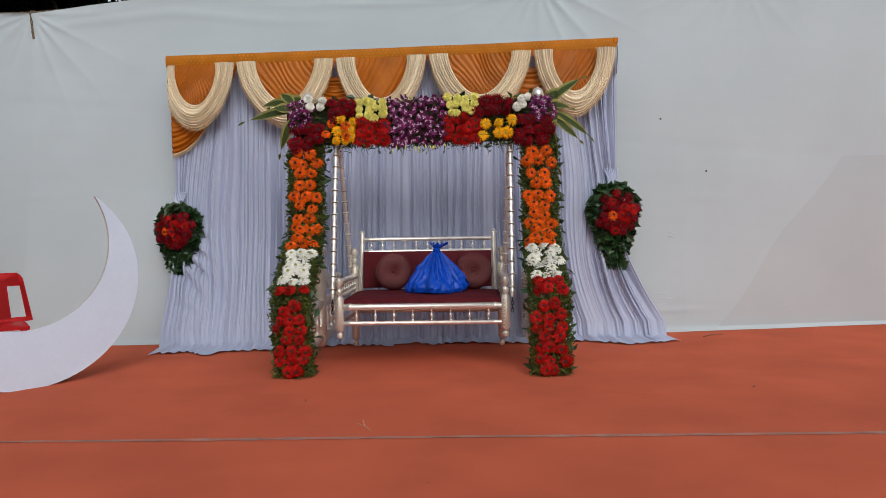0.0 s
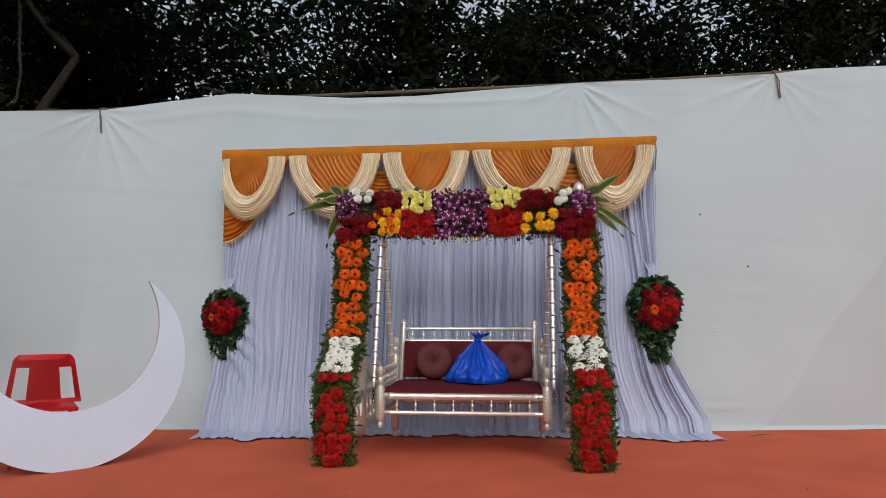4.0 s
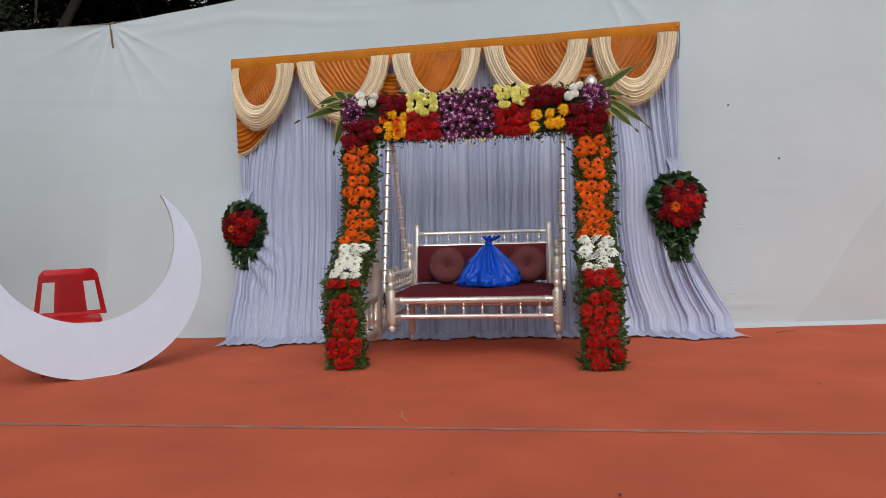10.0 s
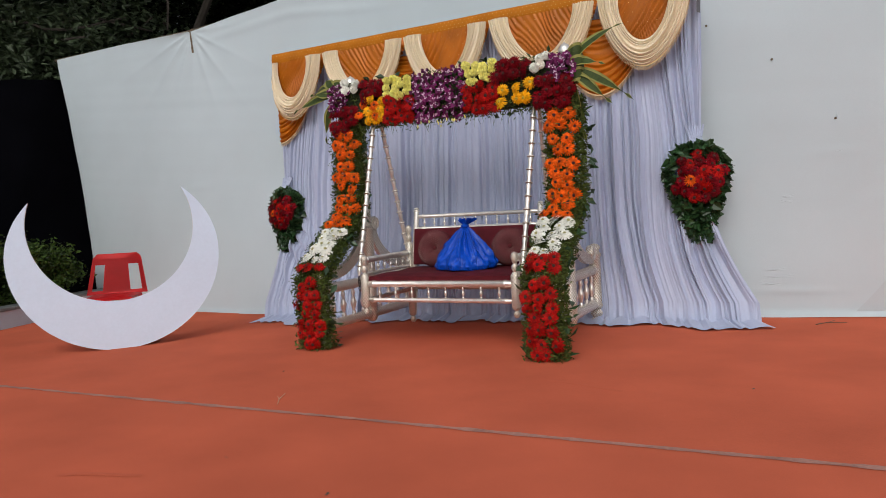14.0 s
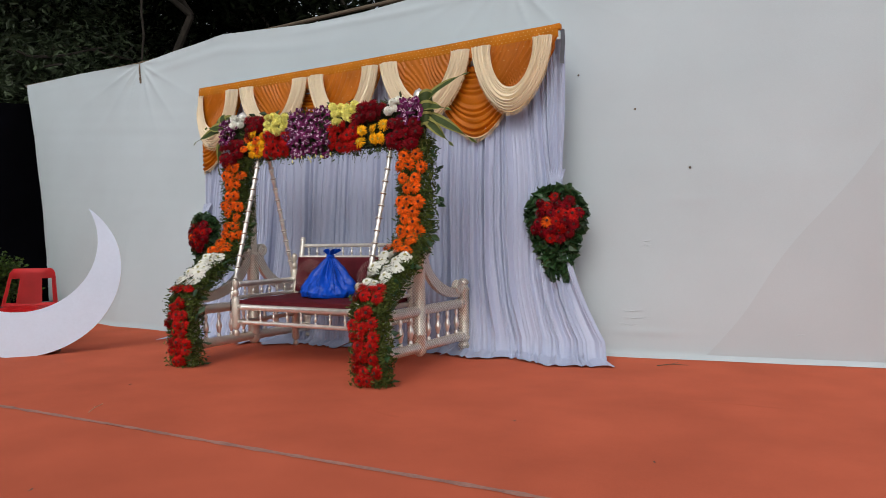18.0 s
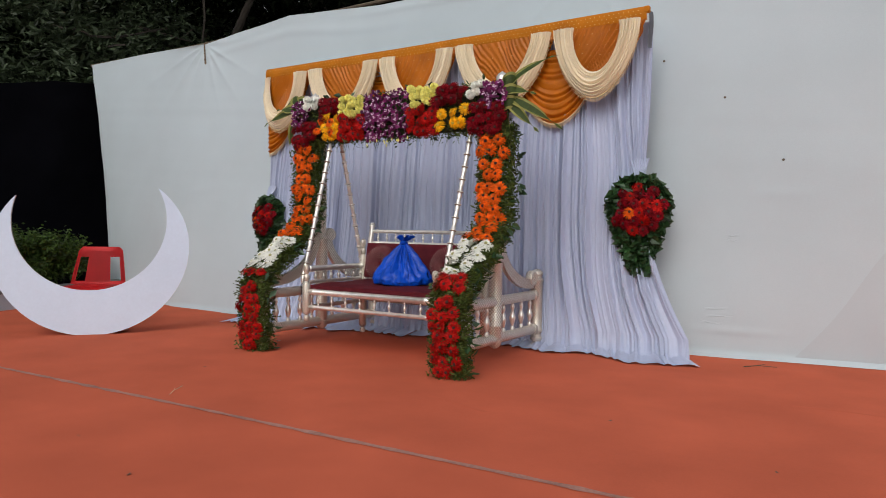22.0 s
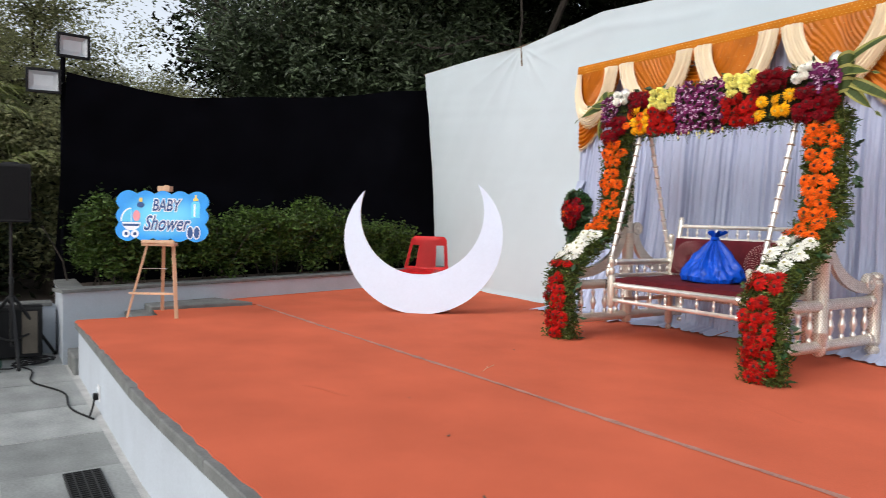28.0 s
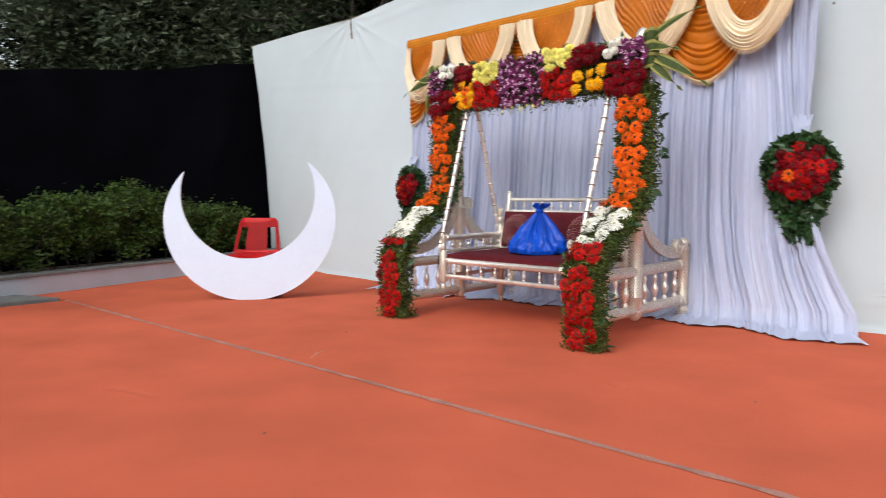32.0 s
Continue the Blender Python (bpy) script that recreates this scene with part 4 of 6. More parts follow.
def pad(x0, y0, z0, x1, y1, z1, puff):
    """A soft rounded pad."""
    bm = bmesh.new()
    bmesh.ops.create_grid(bm, x_segments=24, y_segments=16, size=1)
    for v in bm.verts:
        e = (1 - v.co.x ** 8) * (1 - v.co.y ** 8)
        v.co = Vector(((x0 + x1) / 2 + v.co.x * (x1 - x0) / 2, (y0 + y1) / 2 + v.co.y * (y1 - y0) / 2, z1 - puff * (1 - e) + 0.004 * math.sin(v.co.x * 9) * math.cos(v.co.y * 5)))
    r = bmesh.ops.extrude_face_region(bm, geom=bm.faces[:])
    for v in r["geom"]:
        if isinstance(v, bmesh.types.BMVert):
            v.co.z = z0
    return bm


part("seat_cushion", pad(-0.63, -1.85, 0.516, 0.63, -1.10, 0.578, 0.025), M_MAROON, swing, "maroon seat cushion")
bp = pad(-0.57, -0.16, 0.0, 0.57, 0.16, 0.05, 0.02)
bp.transform(Matrix.Translation((0, -1.135, 0.745)) @ pose(0, 0, 0, 80, 0, 0))
part("back_cushion", bp, M_MAROON, swing, "maroon backrest cushion")


def round_pillow(x, y, z, tilt):
    """A round pleated cushion with a button and rows of dots."""
    m = Matrix.Translation((x, y, z)) @ pose(0, 0, 0, tilt, 0, 0)
    t = thing("round_pillow", "round maroon pillow with cream dots leaning on the backrest", "pillow", m, "round pillows")
    prof = [(0.003, 0.020), (0.02, 0.026), (0.045, 0.058), (0.075, 0.074), (0.10, 0.077), (0.13, 0.066), (0.155, 0.038), (0.165, 0.0), (0.158, -0.028), (0.13, -0.05), (0.06, -0.058), (0.003, -0.055)]
    bm = lathe(prof, 40)
    for v in bm.verts:
        a, r = math.atan2(v.co.y, v.co.x), math.hypot(v.co.x, v.co.y)
        v.co.z += 0.004 * math.sin(a * 20) * (r / 0.15) * (1 if v.co.z > 0 else 0)
    part("cover", bm, M_MAROON, t)
    dots = bmesh.new()
    for ring in range(8):
        r = 0.036 + 0.0155 * ring
        zz = np.interp(r, [0.02, 0.045, 0.075, 0.10, 0.13, 0.155], [0.026, 0.058, 0.074, 0.077, 0.066, 0.038])
        for k in range(12 + 4 * ring):
            a = 6.28319 * (k + 0.5 * (ring % 2)) / (12 + 4 * ring) + 0.12 * ring
            bmesh.ops.create_cone(dots, cap_ends=True, segments=5, radius1=0.0034, radius2=0.0026, depth=0.003, matrix=Matrix.Translation((r * math.cos(a), r * math.sin(a), zz + 0.0045)))
    part("dots", dots, M_DOT, t, "cream dot print")
    part("button", lathe([(0.018, 0.026), (0.017, 0.034), (0.010, 0.039), (0.002, 0.04)], 12), M_MAROON, t)
    return t


round_pillow(-0.285, -1.285, 0.735, 72)
round_pillow(0.41, -1.285, 0.735, 72)

# plastic bag on the seat
bag = thing("plastic_bag", "tied bright blue plastic bag resting on the swing seat", "bag", pose(0.085, -1.50, 0.576) @ Matrix.Diagonal((0.96, 1.3, 1.0, 1)))


def bag_fn(u, v):
    a = u * 6.28319
    r = np.interp(v, [0, 0.04, 0.12, 0.3, 0.5, 0.68, 0.82, 0.90, 0.94], [0.12, 0.255, 0.266, 0.212, 0.148, 0.094, 0.055, 0.034, 0.026])
    z = np.interp(v, [0, 0.04, 0.12, 0.3, 0.5, 0.68, 0.82, 0.90, 0.94, 1.0], [0.002, 0.006, 0.045, 0.12, 0.20, 0.265, 0.315, 0.335, 0.345, 0.355])
    q = a + 0.18 * wobble(a * 2, 8) + 0.05 * wobble(v * 5 + a, 3)
    saw = np.abs(((q * 9 / 6.28319) % 1.0) - 0.35) - 0.3
    fine = np.abs(((q * 23 / 6.28319 + 0.6 * v) % 1.0) - 0.5) - 0.25
    k = np.clip((v - 0.10) * 2.2, 0, 1)
    fold = 0.75 * saw * k + 0.45 * fine * k * (0.4 + v) + 0.05 * np.sin(a * 3 + v * 4) + 0.05 * (1 - k) * np.sin(a * 11 + 6 * v)
    r = r * (1 + fold)
    lump = 0.02 * np.sin(a * 3 + 1) * (1 - v)
    crease = np.abs(np.sin(a * 6 + 11 * v + 1.5 * wobble(a * 2 + 3 * v, 41))) + 0.7 * np.abs(np.sin(a * 9 - 14 * v + 1.5 * wobble(a * 3 - 2 * v, 43)))
    r = r * (1 + 0.055 * (crease - 0.9) * np.clip(v * 8, 0, 1) * np.clip((0.9 - v) * 3, 0, 1))
    return r * np.cos(a) + 0.02 * v, r * np.sin(a) * 0.66 + 0.0 * v, z + lump * np.clip(v * 6, 0, 1)


part("body", grid("bag_body", bag_fn, 220, 50, M_BAG), None, bag)
part("knot", lathe([(0.02, 0), (0.032, 0.006), (0.034, 0.018), (0.026, 0.03), (0.016, 0.034)], 12, None, Matrix.Translation((0.02, 0, 0.335))), M_BAG, bag)


def ruffle(u, v):
    a = u * 6.28319
    r = 0.018 + 0.045 * v * (1 + 0.5 * np.sin(a * 5))
    return 0.02 + r * np.cos(a) + 0.02 * v, r * 0.7 * np.sin(a), 0.36 + 0.045 * v + 0.012 * np.sin(a * 7 + 1) * v


part("ruffle", grid("bag_ruffle", ruffle, 60, 6, M_BAG), None, bag)

# ---- moon board ----
moon = thing("moon_board", "white painted crescent moon cut-out standing on the carpet", "crescent moon board", Matrix.Translation((-2.785, -2.43, -0.006)) @ pose(0, 0, 0, 0, 0, 50.5) @ pose(0, 0, 0, -7.5, -4.5, 0))


def moon_mesh():
    bm = bmesh.new()
    R, r, zc, t = 0.847, 0.682, 1.112, 0.635
    a0, a1 = math.atan2((1.384 - R) / 0.775, t / 0.872), math.atan2(1.386 - zc, 0.628)
    n = 60
    outer = []
    for k in range(n + 1):
        a = a0 + (-3.14159 - 2 * a0) * k / n
        outer.append((0.872 * math.cos(a), R + (R if math.sin(a) < 0 else 0.775) * math.sin(a)))
    inner = [(r * math.cos(a1 + (-3.14159 - 2 * a1) * k / n), zc + r * math.sin(a1 + (-3.14159 - 2 * a1) * k / n)) for k in range(n + 1)]
    front, backs = [], []
    for y, store in ((-0.014, front), (0.014, backs)):
        for o, i in zip(outer, inner):
            store.append((bm.verts.new((o[0], y, o[1])), bm.verts.new((i[0], y, i[1]))))
    for k in range(n):
        bm.faces.new((front[k][0], front[k + 1][0], front[k + 1][1], front[k][1]))
        bm.faces.new((backs[k][1], backs[k + 1][1], backs[k + 1][0], backs[k][0]))
        bm.faces.new((front[k][0], backs[k][0], backs[k + 1][0], front[k + 1][0])).material_index = 1
        bm.faces.new((front[k][1], front[k + 1][1], backs[k + 1][1], backs[k][1])).material_index = 1
    for k in (0, n):
        bm.faces.new((front[k][0], front[k][1], backs[k][1], backs[k][0]))
    return bm


part("board", bm_mesh("moon_board", moon_mesh(), [M_MOON, M_BOARDEDGE]), None, moon)
part("foot_block", box(-0.22, 0.015, 0.022, -0.10, 0.20, 0.062, 0.004), M_PIPE, moon, "dark wooden foot block")
part("foot_block", box(0.12, 0.015, 0.022, 0.24, 0.20, 0.062, 0.004), M_PIPE, moon)
part("strut", tube([(0, 0.02, 0.30), (0, 0.19, 0.03)], 0.014, 6), M_PIPE, moon)

# ---- red chair ----
chair = thing("chair", "red moulded plastic chair with slotted back behind the moon board", "chair", Matrix.Translation((-3.23, -2.24, 0)) @ pose(0, 0, 0, 0, 0, 38))


def chair_back():
    """The back, with two side slots, narrowing upwards."""
    bm = bmesh.new()
    xs = [-1.0, -0.84, -0.46, 0.46, 0.84, 1.0]
    zs = [0.43, 0.465, 0.71, 0.77, 0.815]
    vs = {}
    for j, z in enumerate(zs):
        w = 0.275 - 0.06 * (z - 0.43) / 0.38
        for i, x in enumerate(xs):
            corner = 0.02 if (j == 4 and i in (0, 5)) else 0
            vs[i, j] = bm.verts.new((x * w * (1 - corner * 2.5), 0.19 + 0.10 * (z - 0.43) / 0.38 - 0.03 * (1 - x * x), z - corner))
    for j in range(4):
        for i in range(5):
            if j in (1,) and i in (1, 3):
                continue
            bm.faces.new((vs[i, j], vs[i + 1, j], vs[i + 1, j + 1], vs[i, j + 1]))
    r = bmesh.ops.solidify(bm, geom=bm.faces[:], thickness=0.016)
    bmesh.ops.bevel(bm, geom=[e for e in bm.edges if e.calc_face_angle(0) > 0.6], offset=0.006, segments=2, affect="EDGES")
    return bm


part("backrest", chair_back(), M_REDPLASTIC, chair)
sp = pad(-0.215, -0.20, 0.405, 0.215, 0.215, 0.44, 0.012)
part("seat", sp, M_REDPLASTIC, chair)
for x, y, dx, dy in ((-0.19, -0.17, -0.03, -0.03), (0.19, -0.17, 0.03, -0.03), (-0.20, 0.20, -0.03, 0.05), (0.20, 0.20, 0.03, 0.05)):
    part("leg", lathe([(0.7, 0), (1.0, 1.0)], 4, None, along((x + dx, y + dy, 0), (x, y, 0.42)) @ Matrix.Diagonal((0.028, 0.028, 1, 1))), M_REDPLASTIC, chair, smooth=False)

# ---- easel with sign ----
EA = Matrix.Translation((-3.67, -5.03, 0)) @ pose(0, 0, 0, 0, 0, 58)
easel = thing("easel", "pale pine tripod easel standing on the carpet", "easel", EA)


def stick(a, b, w, d, parent, name):
    own = box(-w / 2, -d / 2, 0, w / 2, d / 2, 1, 0)
    own.transform(along(a, b))
    return part(name, own, M_PINE, parent, smooth=False)


stick((-0.24, -0.05, 0), (0.04, 0.075, 1.20), 0.032, 0.02, easel, "front_leg")
stick((0.24, -0.05, 0), (0.14, 0.075, 1.20), 0.032, 0.02, easel, "front_leg")
stick((-0.10, 0.50, 0), (0.07, 0.10, 1.12), 0.032, 0.02, easel, "rear_leg")
stick((-0.215, -0.05, 0.24), (0.215, -0.05, 0.24), 0.024, 0.02, easel, "crossbar")
part("ledge", box(-0.085, -0.085, 0.705, 0.225, 0.03, 0.74, 0.004), M_PINE, easel, smooth=False)
part("ledge_lip", box(-0.085, -0.10, 0.73, 0.225, -0.083, 0.765, 0.003), M_PINE, easel, smooth=False)
stick((0.08, 0.045, 0.75), (0.09, 0.085, 1.30), 0.036, 0.018, easel, "mast")
part("top_clamp", box(0.03, 0.005, 1.235, 0.15, 0.10, 1.29, 0.004), M_PINE, easel, smooth=False)
part("cord", tube([(-0.13, 0.0, 0.48), (0.0, 0.25, 0.46), (0.13, 0.0, 0.48)], 0.003, 5), M_WHITEINK, easel)

SG = EA @ Matrix.Translation((0.085, -0.014, 0.995)) @ pose(0, 0, 0, -4, 0, 0) @ Matrix.Diagonal((1.05, 1, 1.07, 1))
sign = thing("sign", "blue scalloped baby shower sign board on the easel", "sign", SG)


def scalloped(w, h, bumps_x, bumps_y, depth, n=8):
    pts = []
    sides = [((-w, h), (w, h), bumps_x), ((w, h), (w, -h), bumps_y), ((w, -h), (-w, -h), bumps_x), ((-w, -h), (-w, h), bumps_y)]
    for a, b, m in sides:
        a, b = Vector(a), Vector(b)
        nrm = Vector(((b - a).y, -(b - a).x)).normalized() * -1
        for k in range(m * n):
            t = k / (m * n)
            pts.append(a + (b - a) * t + nrm * depth * abs(math.sin(t * m * 3.14159)))
    return pts


def flat(points, y0, y1):
    bm = bmesh.new()
    f = bm.faces.new([bm.verts.new((p[0], y0, p[1])) for p in points])
    r = bmesh.ops.extrude_face_region(bm, geom=[f])
    for v in r["geom"]:
        if isinstance(v, bmesh.types.BMVert):
            v.co.y = y1
    return bm


def disc(cx, cz, rx, rz, n=24, a0=0.0, a1=6.28319):
    return [(cx + rx * math.cos(a0 + (a1 - a0) * k / n), cz + rz * math.sin(a0 + (a1 - a0) * k / n)) for k in range(n if a1 - a0 > 6.2 else n + 1)]


part("board", flat(scalloped(0.395, 0.20, 5, 3, 0.032), 0.0, 0.012), M_SIGN, sign, smooth=False)


def lettering(text, size, x, z, y, material, shear, extrude, name, parent, offset=0.0):
    cu = bpy.data.curves.new(name, "FONT")
    cu.body, cu.size, cu.shear, cu.extrude, cu.align_x, cu.align_y, cu.offset, cu.resolution_u = text, size, shear, extrude, "CENTER", "CENTER", offset, 3
    tmp = new("tmp_text", cu)
    me = bpy.data.meshes.new_from_object(tmp.evaluated_get(bpy.context.evaluated_depsgraph_get()))
    bpy.data.objects.remove(tmp)
    me.materials.clear()
    me.materials.append(material)
    return part(name, me, None, parent, m=Matrix.Translation((x, y, z)) @ pose(0, 0, 0, 90, 0, 0) @ Matrix.Diagonal((0.80, 1.15, 1, 1)))


for text, size, x, z, sh in (("BABY", 0.13, 0.03, 0.095, 0.18), ("Shower", 0.165, 0.035, -0.07, 0.35)):
    lettering(text, size, x, z, -0.0030, M_WHITEINK, sh, 0.0008, "lettering_outline", sign, 0.010)
    lettering(text, size, x, z, -0.0055, M_NAVY, sh, 0.0008, "lettering", sign, 0.002)
# printed pictures: pram, bottle, dummy, footprints
part("pram_body", flat(disc(-0.28, -0.06, 0.085, 0.075, 20, 3.14159, 6.28318), -0.0045, -0.0015), M_WHITEINK, sign, smooth=False)
part("pram_band", flat([(-0.36, -0.075), (-0.20, -0.075), (-0.21, -0.095), (-0.35, -0.095)], -0.0075, -0.0046), M_NAVY, sign, smooth=False)
part("pram_hood_edge", flat(disc(-0.285, -0.055, 0.097, 0.127, 16, 1.5708, 3.14159) + [(-0.278, -0.055)], -0.0030, -0.0015), M_WHITEINK, sign, smooth=False)
part("pram_hood", flat(disc(-0.285, -0.055, 0.085, 0.115, 16, 1.5708, 3.14159) + [(-0.285, -0.055)], -0.0045, -0.0015), M_SIGNLIGHT, sign, smooth=False)
part("pram_figure", flat(disc(-0.235, 0.0, 0.034, 0.05, 16), -0.0045, -0.0015), M_PINK, sign, smooth=False)
for x in (-0.325, -0.245):
    part("pram_wheel", flat(disc(x, -0.165, 0.036, 0.036, 18), -0.0045, -0.0015), M_WHITEINK, sign, smooth=False)
    part("pram_hub", flat(disc(x, -0.165, 0.016, 0.016, 12), -0.0065, -0.0046), M_NAVY, sign, smooth=False)
part("bottle", flat([(0.265, -0.01), (0.345, -0.01), (0.345, 0.12), (0.33, 0.14), (0.28, 0.14), (0.265, 0.12)], -0.0045, -0.0015), M_SIGNLIGHT, sign, smooth=False)
part("bottle_stripe", flat([(0.29, 0.0), (0.305, 0.0), (0.305, 0.115), (0.29, 0.115)], -0.0065, -0.0046), M_WHITEINK, sign, smooth=False)
part("bottle_teat", flat([(0.28, 0.145), (0.33, 0.145), (0.325, 0.165), (0.313, 0.17), (0.311, 0.20), (0.299, 0.20), (0.297, 0.17), (0.285, 0.165)], -0.0045, -0.0015), M_YELLOWINK, sign, smooth=False)
part("dummy", flat(disc(-0.20, 0.10, 0.035, 0.025, 16), -0.0045, -0.0015), M_NAVY, sign, smooth=False)
part("dummy_teat", flat(disc(-0.20, 0.145, 0.016, 0.022, 12), -0.0045, -0.0015), M_YELLOWINK, sign, smooth=False)
for x, s in ((0.262, 1), (0.322, -1)):
    part("footprint_edge", flat(disc(x, -0.145, 0.034, 0.062, 18), -0.0040, -0.0015), M_WHITEINK, sign, smooth=False)
    part("footprint", flat(disc(x, -0.145, 0.026, 0.052, 18), -0.0060, -0.0041), M_NAVY, sign, smooth=False)

# ---- audio corner ----
table = thing("folding_table", "folding table with lavender cloth on black steel legs", "table", pose(-4.39, -7.35, GZ))


def cloth_top(u, v):
    s = (v - 0.5) * 2
    x = 0.30 * np.clip(s / 0.78, -1, 1)
    over = np.clip(np.abs(s) - 0.78, 0, 1) / 0.22
    y = (u - 0.5) * 1.88
    return x + 0.008 * np.sign(s) * over + 0.006 * np.sin(u * 60) * over, y, 0.755 - 0.075 * over + 0.002 * wobble(u * 30, 3)


part("tablecloth", grid("tablecloth", cloth_top, 60, 24, M_LAVENDER), None, table)
part("tabletop", box(-0.29, -0.93, 0.715, 0.29, 0.93, 0.748, 0.005), M_GREYPLASTIC, table)
for y in (-0.82, 0.82):
    for x in (-0.24, 0.24):
        part("leg", box(x - 0.014, y - 0.014, 0, x + 0.014, y + 0.014, 0.715, 0.002), M_STEEL, table)
    part("crossbar", box(-0.23, y - 0.01, 0.12, 0.23, y + 0.01, 0.14), M_STEEL, table)
    part("brace", tube([(0.0, y * 0.45, 0.71), (0.0, y, 0.33)], 0.012, 6), M_STEEL, table)
    part("brace_bar", box(-0.23, y - 0.01, 0.32, 0.23, y + 0.01, 0.34), M_STEEL, table)
mixer = thing("audio_mixer", "pale grey audio mixer on the table", "mixer", pose(-4.38, -6.72, GZ + 0.757, 0, 0, 4))
part("case", box(-0.14, -0.21, 0.0, 0.14, 0.21, 0.045, 0.006), M_GREYPLASTIC, mixer)
part("panel", box(-0.125, -0.19, 0.045, 0.125, 0.19, 0.052, 0.002), M_BLACKPLASTIC, mixer)
for k in range(8):
    part("knob", lathe([(0.009, 0), (0.008, 0.014), (0.003, 0.015)], 8, None, Matrix.Translation((-0.08 + 0.08 * (k % 2), -0.16 + 0.045 * k, 0.052))), M_GREYPLASTIC, mixer)
deck = thing("playback_deck", "flat black playback box on the table", "player", pose(-4.42, -7.22, GZ + 0.757))
part("case", box(-0.12, -0.16, 0, 0.12, 0.16, 0.035, 0.004), M_BLACKPLASTIC, deck)
part("front_panel", box(0.12, -0.15, 0.005, 0.124, 0.15, 0.03), M_STEEL, deck)
cab = thing("cables", "tangle of pale and black audio cables over the mixer", "cables")
for k in range(5):
    pts = [(-4.36 + 0.02 * k, -6.55 - 0.09 * k, 0.29), (-4.32 - 0.05 * k, -6.60 - 0.08 * k, 0.37 + 0.03 * (k % 3)), (-4.30, -6.80 - 0.1 * k, 0.30), (-4.25, -6.95 - 0.08 * k, 0.252)]
    sm = [Vector(pts[0]).lerp(Vector(pts[1]), t) for t in (0, 0.5)] + [Vector(pts[1])] + [Vector(pts[1]).lerp(Vector(pts[2]), 0.5) + Vector((0, 0, 0.012)), Vector(pts[2]), Vector(pts[3])]
    part("cable", tube(sm, 0.0030, 6), M_GREYPLASTIC if k == 1 else M_BLACKPLASTIC, cab)
for y0, y1 in ((-6.9, -6.62), (-7.1, -6.95), (-6.7, -6.45)):
    part("cable", tube([(-4.09, y0, 0.25), (-4.07, y0 + 0.02, 0.05), (-4.08, (y0 + y1) / 2, -0.28), (-4.1, y1, -0.46), (-4.12, y1 + 0.15, -0.508)], 0.0035, 6), M_BLACKPLASTIC, cab)

stand = thing("speaker_stand", "black tripod speaker stand on the paving", "speaker stand", pose(-4.66, -6.19, GZ))
part("pole", lathe([(0.019, 0.16), (0.019, 0.80), (0.027, 0.80), (0.027, 0.86), (0.016, 0.87), (0.016, 1.42)], 10), M_STEEL, stand)
part("collar", lathe([(0.028, 0.60), (0.036, 0.61), (0.036, 0.67), (0.028, 0.68)], 10), M_BLACKPLASTIC, stand)
for a in (5, 122, 238):
    c, s = math.cos(radians(a)), math.sin(radians(a))
    leg = part("leg", tube([(0.03 * c, 0.03 * s, 0.66), (0.48 * c, 0.48 * s, 0.015)], 0.017, 7), M_STEEL, stand)
    part("rubber_foot", lathe([(0.016, 0), (0.02, 0.01), (0.017, 0.03)], 8, None, Matrix.Translation((0.48 * c, 0.48 * s, 0.0))), M_BLACKPLASTIC, leg)
    part("strut", tube([(0.02 * c, 0.02 * s, 0.22), (0.29 * c, 0.29 * s, 0.29)], 0.011, 6), M_STEEL, stand)
speaker = thing("loudspeaker", "black loudspeaker on the tripod stand", "speaker", Matrix.Translation((-4.66, -6.19, GZ + 1.42)) @ pose(0, 0, 0, 0, 0, 78))
part("cabinet", prism([(-0.205, -0.15), (0.205, -0.15), (0.15, 0.16), (-0.15, 0.16)], 0, 0.58, 0.012), M_BLACKPLASTIC, speaker, smooth=False)
part("grille", box(-0.185, -0.158, 0.03, 0.185, -0.146, 0.55, 0.004), M_GRILLE, speaker)
part("handle", box(-0.07, -0.02, 0.578, 0.07, 0.04, 0.60, 0.008), M_BLACKPLASTIC, speaker)
amp = thing("amplifier_box", "black wooden box with open back beneath the table", "speaker box", Matrix.Translation((-4.90, -6.13, GZ)) @ pose(0, 0, 0, 0, 0, 85))
part("case", box(-0.23, -0.13, 0.02, 0.23, 0.10, 0.54, 0.008), M_BLACKPLASTIC, amp)
part("side_panel", box(0.05, -0.138, 0.06, 0.19, -0.13, 0.50, 0.003), mat("worn_brown_panel", (0.13, 0.11, 0.085), 0.7, var=0.3), amp, "worn brown panel")
part("frame_strip", box(-0.23, -0.136, 0.515, 0.23, -0.13, 0.54, 0.002), M_STEEL, amp)
for x in (-0.18, 0.18):
    part("foot", lathe([(0.02, 0), (0.022, 0.02)], 8, None, Matrix.Translation((x, 0, 0))), M_BLACKPLASTIC, amp)
coil = thing("cable_coil", "coil of orange cable on the paving", "cable coil", pose(-4.08, -7.19, GZ + 0.003))
for k in range(7):
    bm = bmesh.new()
    tube([((0.11 + 0.012 * (k % 3)) * math.cos(q + k), (0.15 + 0.010 * (k % 4)) * math.sin(q + k), 0.008 + 0.008 * k) for q in np.linspace(0, 6.2832, 22)], 0.007, 6, bm)
    part("loop", bm, M_ORANGECABLE, coil)
part("tail", tube([(0.0, 0.15, 0.008), (0.05, 0.25, 0.006), (0.03, 0.36, 0.006)], 0.006, 6), M_ORANGECABLE, coil)
knot = thing("cable_coil", "loose coil of black cable beside the tripod stand", "cable coil", pose(-4.50, -6.06, GZ + 0.003))
